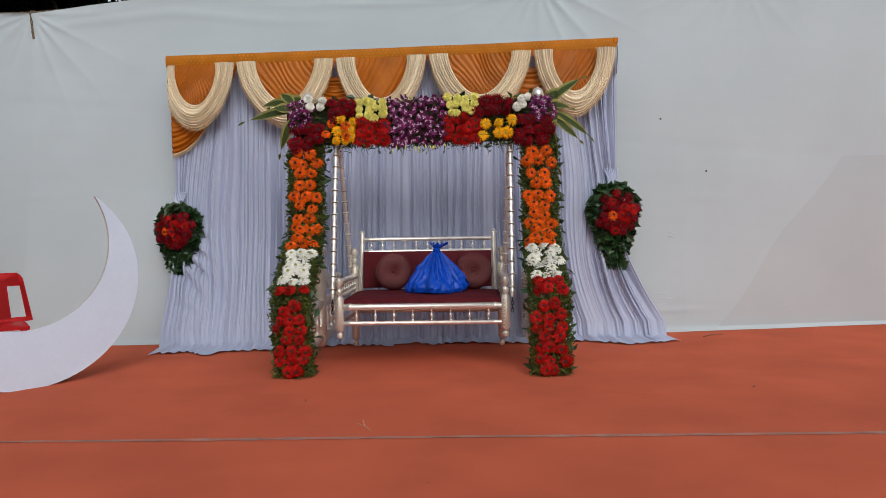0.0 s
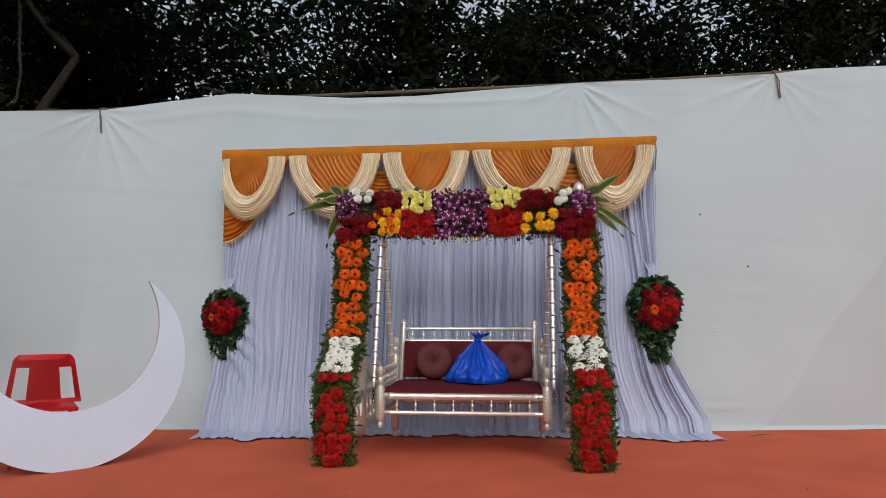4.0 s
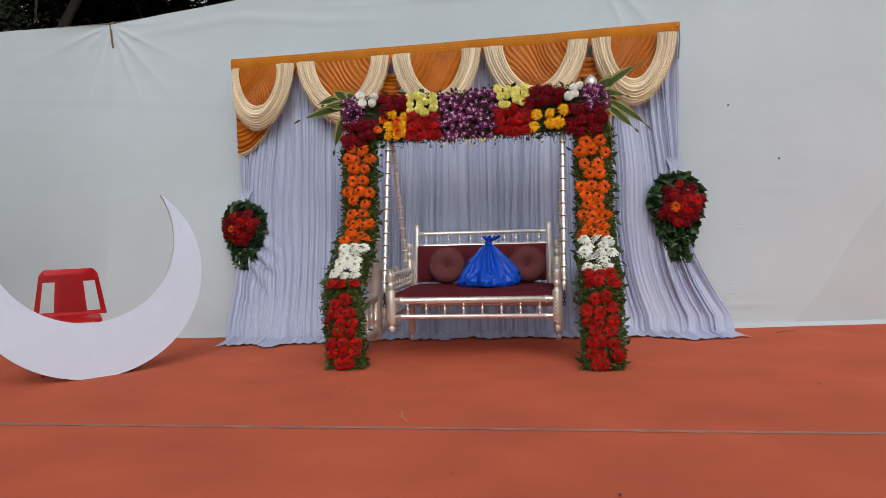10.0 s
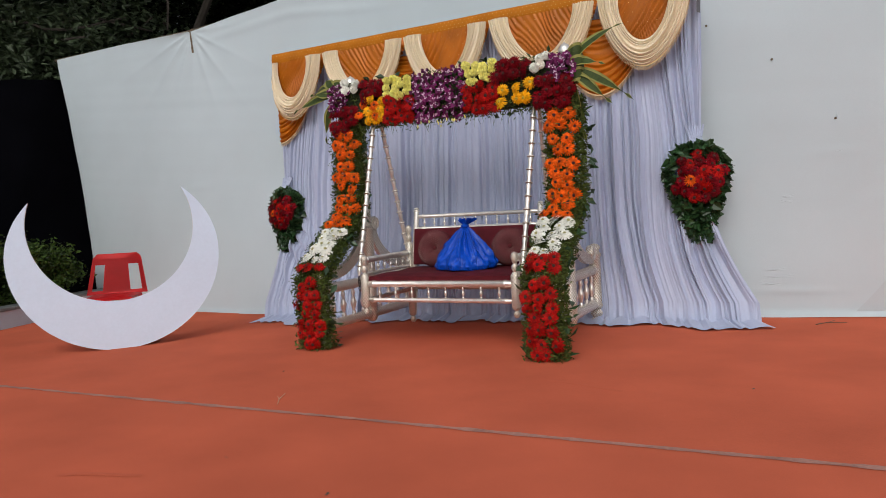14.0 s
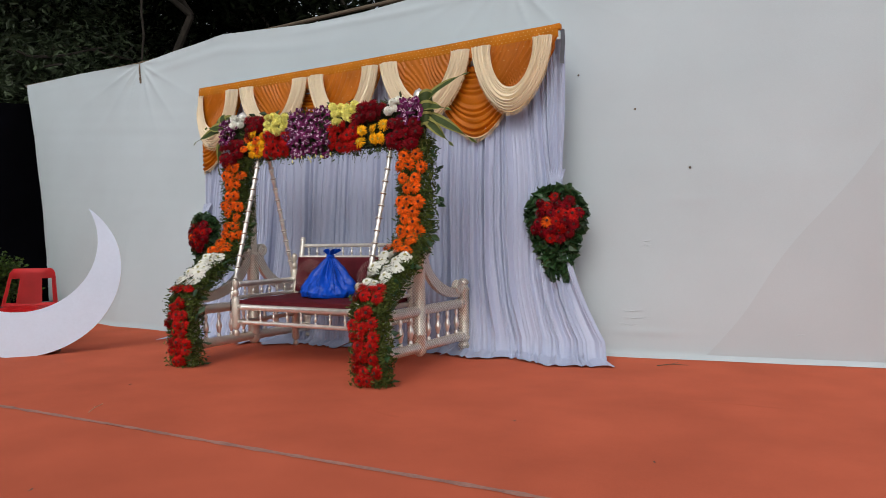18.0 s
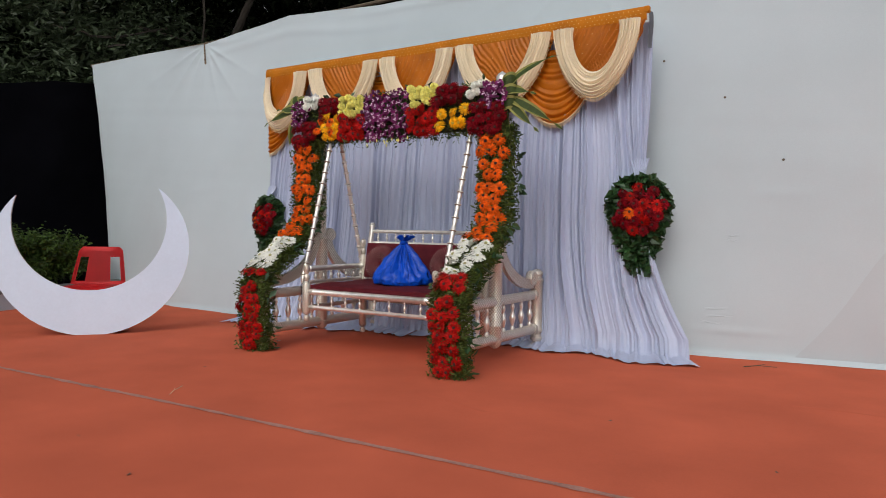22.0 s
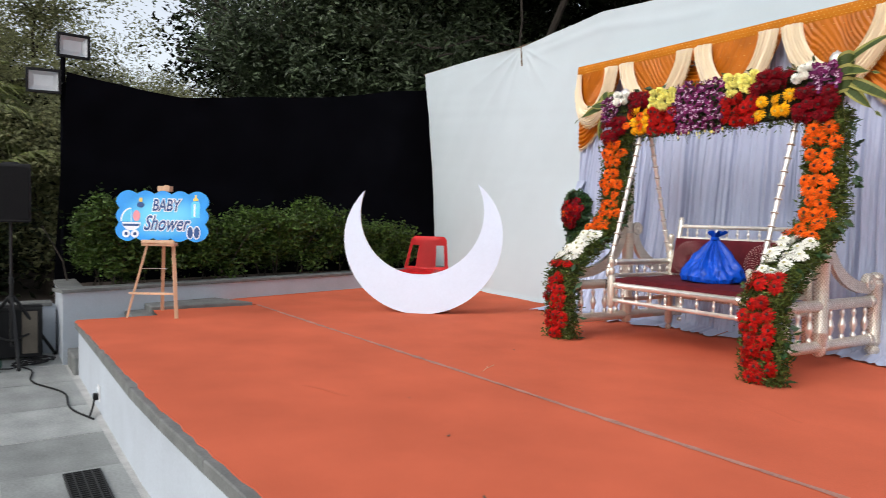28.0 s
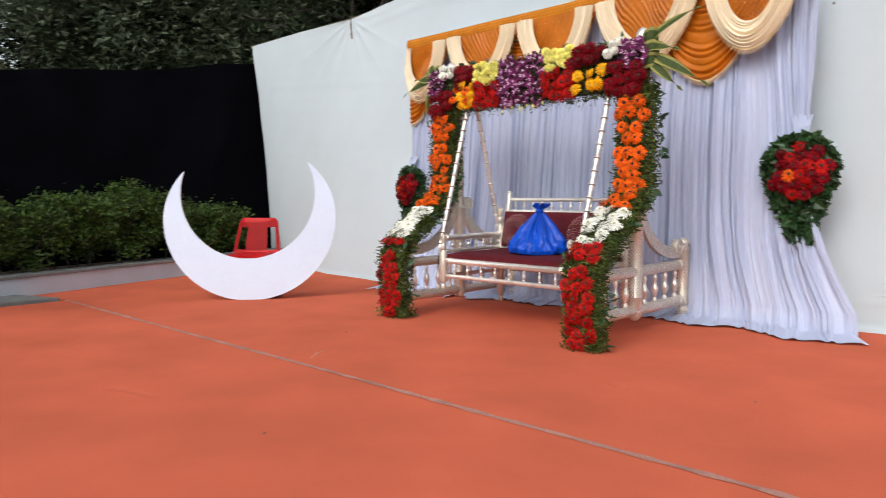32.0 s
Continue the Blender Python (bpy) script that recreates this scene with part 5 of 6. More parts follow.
for k in range(5):
    bm = bmesh.new()
    tube([((0.10 + 0.02 * (k % 3)) * math.cos(q + k), (0.13 + 0.02 * (k % 2)) * math.sin(q + k) + 0.03 * k, 0.008 + 0.009 * k + 0.006 * math.sin(q * 3 + k)) for q in np.linspace(0, 6.2832, 22)], 0.006, 6, bm)
    part("loop", bm, M_BLACKPLASTIC, knot)
part("tail", tube([(0.1, 0.0, 0.008), (0.22, -0.16, 0.006), (0.17, -0.30, 0.006), (0.26, -0.45, 0.006)], 0.006, 6), M_BLACKPLASTIC, knot)
strip = thing("power_strip", "white power strip with black leads on the paving", "power strip", pose(-4.38, -6.64, GZ, 0, 0, 70))
part("body", box(-0.10, -0.035, 0, 0.10, 0.035, 0.04, 0.005), M_WHITEINK, strip)
part("base", box(-0.07, -0.03, -0.001, 0.13, 0.06, 0.006, 0.001), M_GREENPLASTIC, strip)
for k in range(3):
    part("socket", box(-0.07 + 0.05 * k, -0.02, 0.04, -0.04 + 0.05 * k, 0.02, 0.042), M_GREYPLASTIC, strip)
gbox = thing("junction_box", "dark green plastic junction box on the paving", "junction box", pose(-4.45, -6.42, GZ, 0, 0, 80))
part("body", box(-0.14, -0.05, 0, 0.14, 0.05, 0.06, 0.008), M_GREENPLASTIC, gbox)
part("lid", box(-0.13, -0.045, 0.06, 0.13, 0.045, 0.068, 0.003), M_GREENPLASTIC, gbox)

lead = thing("power_lead", "black power lead running from the stage socket", "cable")
pts = []
for k in range(30):
    t = k / 29
    pts.append((-4.45 + 2.35 * t, -6.2 + 0.42 * t ** 0.8 + 0.07 * math.sin(t * 13) * (1 - t * 0.5), GZ + 0.008))
pts += [(-2.15, -5.79, GZ + 0.01), (-2.28, -5.75, -0.47), (-2.34, -5.73, -0.42)]
part("cable", tube(pts, 0.008, 6), M_BLACKPLASTIC, lead)
part("plug", box(-2.375, -5.74, -0.43, -2.325, -5.70, -0.38, 0.005), M_BLACKPLASTIC, lead)
socket = thing("wall_socket", "small white wall socket on the stage front", "socket", pose(-2.35, FY + 0.012, -0.38))
part("plate", box(-0.045, -0.015, -0.06, 0.045, 0.0, 0.06, 0.004), M_GREYPLASTIC, socket)
part("switch", box(-0.015, -0.02, 0.015, 0.015, -0.015, 0.045), M_WHITEINK, socket)

# drain grate
grate = thing("drain_grate", "black iron drain grate set in the paving", "drain grate", pose(-0.96, -6.08, GZ + 0.002))
gx, gy = 1.25, 0.205
part("grate_frame", box(0, 0, 0, gx, 0.012, 0.012, 0.002, box(0, gy - 0.012, 0, gx, gy, 0.012, 0.002, box(0, 0, 0, 0.012, gy, 0.012, 0.002, box(gx - 0.012, 0, 0, gx, gy, 0.012, 0.002)))), M_IRON, grate)
for k in range(1, 38):
    part("bar", box(k * gx / 38 - 0.006, 0.012, 0.001, k * gx / 38 + 0.006, gy - 0.012, 0.011), M_IRON, grate)
for k in range(1, 4):
    part("long_bar", box(0.012, k * gy / 4 - 0.005, 0.001, gx - 0.012, k * gy / 4 + 0.005, 0.0118), M_IRON, grate)
# dark sheet below the bars stands in for the shade inside the drain
part("dark_gap", box(0.004, 0.004, -0.006, gx - 0.004, gy - 0.004, 0.0), M_SOIL, grate)

# floodlights on the screen post
for y, z, yaw, group in ((-5.50, 2.82, 98, ""), (-5.81, 2.38, 84, "")):
    fl = thing("floodlight", "black square floodlight fixed on the post above the screen", "floodlight", Matrix.Translation((-5.86, y, z)) @ pose(0, 0, 0, 3, 0, yaw), "floodlights")
    fr = bmesh.new()
    for a in ((-0.18, -0.03, 0.0, 0.18, 0.03, 0.03), (-0.18, -0.03, 0.25, 0.18, 0.03, 0.28), (-0.18, -0.03, 0.03, -0.15, 0.03, 0.25), (0.15, -0.03, 0.03, 0.18, 0.03, 0.25)):
        box(*a, 0.004, fr)
    part("frame", fr, M_BLACKPLASTIC, fl)
    part("reflector", mesh_of("reflector", [(-0.15, -0.005, 0.03), (0.15, -0.005, 0.03), (0.15, -0.005, 0.25), (-0.15, -0.005, 0.25), (-0.10, 0.045, 0.085), (0.10, 0.045, 0.085), (0.10, 0.045, 0.21), (-0.10, 0.045, 0.21)], [(4, 5, 6, 7), (0, 1, 5, 4), (1, 2, 6, 5), (2, 3, 7, 6), (3, 0, 4, 7)], M_REFLECTOR), None, fl, "silvery reflector")
    part("housing", prism([(-0.15, 0.05), (0.15, 0.05), (0.10, 0.13), (-0.10, 0.13)], 0.04, 0.24, 0.006), M_BLACKPLASTIC, fl)
    part("bracket", tube([(-0.19, 0.0, 0.14), (-0.19, 0.10, 0.14), (0.19, 0.10, 0.14), (0.19, 0.0, 0.14)], 0.008, 6), M_STEEL, fl)

# ---- flowers ----
M_CENTRE = mat("flower_centre_dark", (0.05, 0.012, 0.008), 0.9, var=0.4, scale=60)
M_CENTREY = mat("flower_centre_yellow", (0.55, 0.40, 0.04), 0.9, var=0.3, scale=60)
M_CENTREW = mat("flower_centre_pale_green", (0.42, 0.40, 0.17), 0.9, var=0.3, scale=60)
M_RED = mat("red_petal", (0.37, 0.008, 0.006), 0.6, var=0.25, scale=20, bump=0, rand=0.22, spec=0.08, island=0.32)
M_DARKRED = mat("crimson_petal", (0.15, 0.002, 0.006), 0.6, var=0.3, scale=20, bump=0, rand=0.3, spec=0.08, island=0.35)
M_ORANGEP = mat("orange_petal", (0.72, 0.105, 0.006), 0.6, var=0.2, scale=20, bump=0, rand=0.15, spec=0.08, island=0.3)
M_WHITEP = mat("white_petal", (0.80, 0.80, 0.72), 0.6, var=0.06, scale=20, bump=0, rand=0.06, spec=0.08, island=0.12)
M_YELLOWP = mat("yellow_petal", (0.82, 0.40, 0.008), 0.55, var=0.15, scale=20, bump=0, rand=0.14, spec=0.08, island=0.25)
M_LEMONP = mat("lemon_petal", (0.78, 0.73, 0.20), 0.6, var=0.12, scale=20, bump=0, rand=0.1, spec=0.08, island=0.2)
M_ORCHID = mat("purple_orchid_petal", (0.125, 0.010, 0.072), 0.6, var=0.4, scale=24, bump=0, rand=0.5, spec=0.2)
M_ORCHIDW = mat("pale_orchid_lip", (0.62, 0.45, 0.58), 0.6, var=0.2, scale=24, bump=0, spec=0.2)
M_FERN = mat("fern_green", (0.068, 0.095, 0.020), 0.6, var=0.35, scale=8, bump=0, island=0.5, spec=0.15)
M_BROAD = mat("broad_leaf_green", (0.022, 0.060, 0.018), 0.38, var=0.3, scale=8, bump=0, island=0.4)
M_BLADE = mat("variegated_blade_green", (0.040, 0.060, 0.014), 0.6, spec=0.2, var=0.3, scale=10, bump=0.05, stretch=(6, 1, 1))
M_BLADEEDGE = mat("variegated_blade_cream", (0.23, 0.22, 0.06), 0.6, spec=0.2, var=0.2, scale=10)


def petal_ring(verts, faces, n, r0, r1, width, z0, lift, curl, phase, rng):
    for k in range(n):
        a = 6.28319 * k / n + phase + rng.normal() * 0.05
        rr = r1 * rng.uniform(0.92, 1.06)
        c, s = math.cos(a), math.sin(a)
        base = len(verts)
        for t, w in ((0.0, 0.35), (0.55, 1.0), (0.85, 0.8), (1.0, 0.25)):
            r = r0 + (rr - r0) * t
            z = z0 + lift * t - curl * t * t + rng.normal() * 0.0015
            h = width * w / 2
            if t == 0.0 and r0 == 0.0:
                verts += [(0.0, 0.0, z0), (0.0, 0.0, z0)]
                continue
            verts += [(r * c - h * s, r * s + h * c, z), (r * c + h * s, r * s - h * c, z - 0.001)]
        for j in range(3):
            i = base + 2 * j
            faces.append((i, i + 1, i + 3, i + 2))


def gerbera(name, r, petal, centre, seed, n=17, layers=3):
    """A daisy-like flower, its face to +z."""
    rng = np.random.RandomState(seed)
    verts, faces = [], []
    for L in range(layers):
        q = 1 - 0.2 * L
        petal_ring(verts, faces, n - 2 * L, r * 0.10, r * q, r * 0.235 * q, 0.002 + 0.007 * L, r * (0.10 + 0.13 * L), r * 0.26, 0.2 * L, rng)
    nf = len(faces)
    base = len(verts)
    m = 10
    for rr, z in ((0.22, 0.017), (0.17, 0.022), (0.07, 0.023)):
        verts += [(r * rr * math.cos(6.28319 * k / m), r * rr * math.sin(6.28319 * k / m), z) for k in range(m)]
    for j in range(2):
        faces += [(base + j * m + k, base + j * m + (k + 1) % m, base + (j + 1) * m + (k + 1) % m, base + (j + 1) * m + k) for k in range(m)]
    faces.append(tuple(base + 2 * m + k for k in range(m)))
    me = mesh_of(name, verts, faces, [petal, centre])
    idx = [0] * nf + [1] * (len(faces) - nf)
    me.polygons.foreach_set("material_index", idx)
    return me


def pompon(name, r, petal, seed):
    """A ball of short petals, as a chrysanthemum or carnation."""
    rng = np.random.RandomState(seed)
    verts, faces = [], []
    for k in range(125):
        z = 1 - 1.25 * (k + 0.5) / 70
        a = 2.39996 * k
        q = math.sqrt(max(0, 1 - z * z))
        d = Vector((q * math.cos(a), q * math.sin(a), z))
        s = d.cross(Vector((0.2, 0.1, 1))).normalized()
        u = d.cross(s)
        p = d * r * rng.uniform(0.55, 0.65)
        tip = d * r * rng.uniform(0.92, 1.1) + u * r * 0.12
        w = r * 0.17
        b = len(verts)
        verts += [tuple(p - s * w), tuple(p + s * w), tuple(tip + s * w * 0.8 + u * 0.002), tuple(tip - s * w * 0.8)]
        faces.append((b, b + 1, b + 2, b + 3))
    b = len(verts)
    m = 8
    for rr, z in ((0.62, -0.2), (0.66, 0.15), (0.45, 0.48), (0.1, 0.62)):
        verts += [(r * rr * math.cos(6.28319 * k / m), r * rr * math.sin(6.28319 * k / m), r * z) for k in range(m)]
    for j in range(3):
        faces += [(b + j * m + k, b + j * m + (k + 1) % m, b + (j + 1) * m + (k + 1) % m, b + (j + 1) * m + k) for k in range(m)]
    return mesh_of(name, verts, faces, petal)


def orchid(name, r, seed):
    rng = np.random.RandomState(seed)
    verts, faces = [], []
    petal_ring(verts, faces, 3, 0.0, r, r * 0.62, 0.004, r * 0.2, r * 0.25, 1.57, rng)
    petal_ring(verts, faces, 2, 0.0, r * 1.02, r * 0.85, 0.004, r * 0.25, r * 0.2, 0.35, rng)
    nf = len(faces)
    petal_ring(verts, faces, 3, 0.0, r * 0.42, r * 0.34, 0.004, r * 0.35, 0.0, 4.2, rng)
    # all petals meet in one point
    hub = next(i for i, v in enumerate(verts) if v[0] == 0.0 and v[1] == 0.0)
    zero = {i for i, v in enumerate(verts) if v[0] == 0.0 and v[1] == 0.0}
    faces = [tuple(dict.fromkeys(hub if i in zero else i for i in f)) for f in faces]
    used = sorted({i for f in faces for i in f})
    where = {i: k for k, i in enumerate(used)}
    me = mesh_of(name, [verts[i] for i in used], [tuple(where[i] for i in f) for f in faces], [M_ORCHID, M_ORCHIDW])
    me.polygons.foreach_set("material_index", [0] * nf + [1] * (len(faces) - nf))
    return me


RED = [gerbera("red_gerbera", 0.045, M_RED, M_CENTRE, 50 + k) for k in range(3)]
CRIMSON = [gerbera("crimson_gerbera", 0.045, M_DARKRED, M_CENTRE, 60 + k) for k in range(3)]
ORANGE = [gerbera("orange_gerbera", 0.049, M_ORANGEP, M_CENTRE, 70 + k) for k in range(3)]
YELLOW = [gerbera("yellow_gerbera", 0.046, M_YELLOWP, M_CENTREY, 80 + k) for k in range(3)]
WHITE = [gerbera("white_daisy", 0.050, M_WHITEP, M_CENTREW, 90 + k, 19, 3) for k in range(3)]
LEMON = [pompon("lemon_chrysanthemum", 0.033, M_LEMONP, 100 + k) for k in range(2)]
WPOM = [pompon("white_chrysanthemum", 0.033, M_WHITEP, 110 + k) for k in range(2)]
ORCH = [orchid("purple_orchid", 0.034, 120 + k) for k in range(3)]
KIND = {"red": (RED, "gerbera", "red gerbera bloom"), "crimson": (CRIMSON, "gerbera", "dark crimson gerbera bloom"), "orange": (ORANGE, "gerbera", "orange gerbera bloom"),
        "yellow": (YELLOW, "gerbera", "golden yellow gerbera bloom"), "white": (WHITE, "daisy", "white daisy bloom"), "lemon": (LEMON, "chrysanthemum", "lemon yellow chrysanthemum"),
        "wpom": (WPOM, "chrysanthemum", "white chrysanthemum"), "orchid": (ORCH, "orchid", "purple orchid bloom")}
rf = np.random.RandomState(12)


def bloom(kind, p, n, parent, jitter=0.25, scale=1.0):
    meshes, name, label = KIND[kind]
    n = (Vector(n).normalized() + Vector(rf.normal(size=3) * jitter)).normalized()
    q = n.to_track_quat("Z", "Y").to_matrix().to_4x4() @ pose(0, 0, 0, 0, 0, rf.uniform(0, 360))
    s = scale * rf.uniform(0.96, 1.20)
    return part(name, meshes[rf.randint(len(meshes))], None, parent, label, m=Matrix.Translation(p) @ q @ Matrix.Diagonal((s, s, s, 1)))


arch = thing("floral_arch", "fresh flower garland covering the swing frame front", "flower arrangement")


def leg_path(s):
    """Centre line of a decorated leg: upright, sloping back, upright again; s in metres."""
    pts = [(-2.17, 0.0), (-2.17, 0.60), (-1.66, 0.97), (-1.52, 1.12), (-1.49, 1.86)]
    for (y0, z0), (y1, z1) in zip(pts, pts[1:]):
        d = math.hypot(y1 - y0, z1 - z0)
        if s <= d:
            return y0 + (y1 - y0) * s / d, z0 + (z1 - z0) * s / d, (y1 - y0) / d, (z1 - z0) / d
        s -= d
    return y1, z1, 0.0, 1.0


fern_pts, broad_pts = [], []
for sx in (-1, 1):
    xc0, xc1 = (-0.96, -0.99) if sx < 0 else (0.985, 0.975)
    s = 0.03
    row = 0
    total = 2.17
    while s < total:
        y, z, dy, dz = leg_path(s)
        xc = xc0 + (xc1 - xc0) * min(1, s / 1.2)
        nrm = Vector((0, -dz, dy))
        for k in range(420):
            o = Vector((rf.uniform(-0.150, 0.150) + rf.normal() * 0.008, 0, 0)) + nrm * rf.uniform(-0.09, 0.05)
            fern_pts.append((xc + o.x, y + o.y + rf.normal() * 0.02, max(0.012, z + o.z + rf.uniform(-0.03, 0.03))))
        for k in range(2):
            side = rf.choice((-1, 1))
            broad_pts.append((xc + side * rf.uniform(0.12, 0.19), y - nrm.y * 0.05 + rf.uniform(-0.06, 0.08), max(0.03, z + rf.uniform(-0.03, 0.03))))
        s += 0.035
    # flowers: red below, white on the slope, orange above
    for s0, s1, step, kind, cols, wid in ((0.06, 0.66 if sx < 0 else 0.70, 0.079, "red", 3, 0.088), (0.72 if sx < 0 else 0.77, 1.13, 0.084, "white", 2, 0.094), (1.17, 2.12, 0.088, "orange", 2, 0.094)):
        s = s0
        r = 0
        while s < s1:
            cnt = cols if r % 3 else (3 if cols == 2 else 2)
            if kind == "white":
                cnt = 3 if r % 2 == 0 else 2
            y, z, dy, dz = leg_path(s)
            xc = xc0 + (xc1 - xc0) * min(1, s / 1.2) - 0.012 * sx
            nrm = Vector((0, -dz, dy))
            for k in range(cnt):
                x = xc + (k - (cnt - 1) / 2) * wid * (0.92 if cnt == 3 else 1.0) + rf.normal() * 0.012
                p = Vector((x, y, z + rf.normal() * 0.010)) + nrm * (0.062 + rf.uniform(-0.008, 0.014))
                p.z = max(p.z, 0.055)
                bloom(kind, p, nrm + Vector(((x - xc) * 2.2, 0, 0.12)), arch, 0.25, {"red": 1.13, "orange": 1.08, "white": 1.08}[kind])
            s += step * rf.uniform(0.92, 1.08)
            r += 1
bloom("crimson", (-1.05, -1.58, 1.79), (-0.2, -1, 0.2), arch)
bloom("crimson", (-0.95, -1.58, 1.80), (0.1, -1, 0.1), arch)

# beam of flowers
for x in np.arange(-1.06, 1.08, 0.028):
    for k in range(125):
        fern_pts.append((x + rf.normal() * 0.02, -1.50 + rf.uniform(-0.06, 0.10), rf.uniform(1.80, 2.20)))
    for k in range(2):
        fern_pts.append((x + rf.normal() * 0.02, -1.52 + rf.normal() * 0.04, 1.80 - abs(rf.normal()) * 0.022))
    if rf.rand() < 0.7:
        broad_pts.append((x, -1.50 + rf.normal() * 0.05, rf.choice((1.81, 2.20)) + rf.normal() * 0.02))


part("foam_core", box(-1.06, -1.525, 1.83, 1.06, -1.44, 2.17, 0.02), mat("moss_green_foam", (0.018, 0.028, 0.010), 0.95, var=0.4, scale=25, bump=0.6, fine=60), arch, "dark green moss core behind the blooms")


def patch(kind, x0, x1, z0, z1, step, jit=0.3, scale=1.0, y=-1.565):
    nx, nz = max(1, round((x1 - x0) / step)), max(1, round((z1 - z0) / step))
    for i in range(nx):
        for j in range(nz):
            x = x0 + (i + 0.5 + 0.25 * (j % 2)) * (x1 - x0) / nx + rf.normal() * 0.014
            z = z0 + (j + 0.5) * (z1 - z0) / nz + rf.normal() * 0.013
            bloom(kind, (x, y - 0.03 * math.sin((z - 1.8) / 0.4 * 3.14) - rf.uniform(0, 0.015), z), (rf.normal() * 0.1, -1, 0.2 + (z - 2.0)), arch, jit, scale)


patch("orchid", -1.10, -0.92, 1.98, 2.18, 0.040, 0.5)
patch("wpom", -0.97, -0.80, 2.10, 2.21, 0.072, 0.2)
patch("crimson", -0.80, -0.56, 2.04, 2.18, 0.074, 0.3, 1.2)
patch("lemon", -0.55, -0.29, 2.02, 2.20, 0.072, 0.2)
patch("orchid", -0.27, 0.19, 1.80, 2.20, 0.043, 0.55)
patch("lemon", 0.20, 0.46, 2.03, 2.21, 0.072, 0.2)
patch("crimson", 0.46, 0.73, 2.02, 2.20, 0.074, 0.3, 1.2)
patch("wpom", 0.74, 0.90, 2.06, 2.20, 0.072, 0.2)
patch("orchid", 0.89, 1.08, 2.00, 2.18, 0.040, 0.5)
patch("crimson", -1.08, -0.82, 1.82, 1.99, 0.074, 0.3, 1.2)
patch("orange", -0.84, -0.74, 1.86, 2.04, 0.09, 0.3, 0.85)
patch("yellow", -0.75, -0.53, 1.82, 2.04, 0.085, 0.3, 0.95)
patch("orange", -0.66, -0.58, 1.84, 2.02, 0.085, 0.3, 0.9, -1.58)
patch("crimson", -0.76, -0.66, 1.98, 2.06, 0.08, 0.3, 0.9, -1.58)
patch("red", -0.54, -0.27, 1.82, 2.02, 0.074, 0.3, 1.2)
patch("red", 0.19, 0.47, 1.83, 2.02, 0.074, 0.3, 1.2)
patch("yellow", 0.48, 0.76, 1.82, 2.03, 0.088, 0.3, 1.1)
patch("crimson", 0.76, 1.06, 1.80, 2.01, 0.074, 0.3, 1.2)
part("fern_foliage", leaf_cloud("fern_foliage", np.array(fern_pts), 0.031, M_FERN, 5, droop=0.1, narrow=0.36, spread=0.45), None, arch, "feathery green fern filling")
part("leaf_foliage", leaf_cloud("leaf_foliage", np.array(broad_pts), 0.085, M_BROAD, 6, droop=0.2, narrow=0.5), None, arch, "dark green broad leaves")
spr = bmesh.new()
for k in range(46):
    x = rf.uniform(-0.85, 0.95)
    L = rf.uniform(0.05, 0.12)
    dx = rf.normal() * 0.03
    tube([(x, -1.53, 1.82), (x + dx * 0.5, -1.56, 1.82 - L * 0.6), (x + dx, -1.565, 1.82 - L)], 0.0028, 4, spr, 0.001)
tagged(part("hanging_sprig", spr, M_FERN, arch, "fine hanging green sprigs"), kind="stuff")
buds = bmesh.new()
for k in range(16):
    x = rf.uniform(-0.25, 0.2)
    bmesh.ops.create_icosphere(buds, subdivisions=1, radius=0.009, matrix=Matrix.Translation((x, -1.57 - rf.rand() * 0.02, 1.74 + rf.rand() * 0.07)) @ Matrix.Diagonal((0.7, 0.7, 1.6, 1)))
tagged(part("orchid_buds", buds, M_LEMONP, arch, "pale orchid buds"), kind="stuff")


def blade(length, width, droop, yaw, pitch, at, twist=0.0):
    """A long variegated strap leaf with cream edges."""
    verts, faces, idx = [], [], []
    n = 12
    for k in range(n + 1):
        t = k / n
        w = width * (math.sin(min(1, t * 1.15 + 0.12) * 3.14159) ** 0.8 if t < 0.88 else (1 - t) / 0.12 * 0.45 + 0.02)
        x, z = length * t * (1 - 0.18 * droop * t), -droop * length * t * t * 0.75
        for q, lift in ((-1, 0.14), (-0.6, 0.05), (0, 0), (0.6, 0.05), (1, 0.14)):
            verts.append((x, q * w / 2, z + lift * w + 0.006 * math.sin(t * 9 + q)))
    for k in range(n):
        for j in range(4):
            b = k * 5 + j
            faces.append((b, b + 1, b + 6, b + 5))
            idx.append(1 if j in (0, 3) else 0)
    me = mesh_of("strap_leaf", verts, faces, [M_BLADE, M_BLADEEDGE], True)
    me.polygons.foreach_set("material_index", idx)
    part("strap_leaf", me, None, arch, "green and cream striped strap leaf", m=Matrix.Translation(at) @ pose(0, 0, 0, twist, -pitch, yaw))


for L, W, D, yaw, pit in ((0.46, 0.095, 1.1, 182, 26), (0.52, 0.09, 0.35, 186, -4), (0.38, 0.085, 0.5, 205, -62), (0.24, 0.095, 0.8, 172, 52), (0.22, 0.10, 0.3, 205, 8)):
    blade(L, W, D, yaw, pit, (-1.07, -1.56, 2.11 + 0.01 * pit / 10), -62)
for L, W, D, yaw, pit in ((0.46, 0.095, 0.55, -2, 48), (0.50, 0.09, 0.6, -6, -20), (0.40, 0.08, 0.3, -20, -38), (0.50, 0.08, 0.2, -60, -78), (0.20, 0.10, 1.2, -30, 20)):
    blade(L, W, D, yaw, pit, (1.06, -1.50, 2.08 + 0.01 * pit / 10), 62)
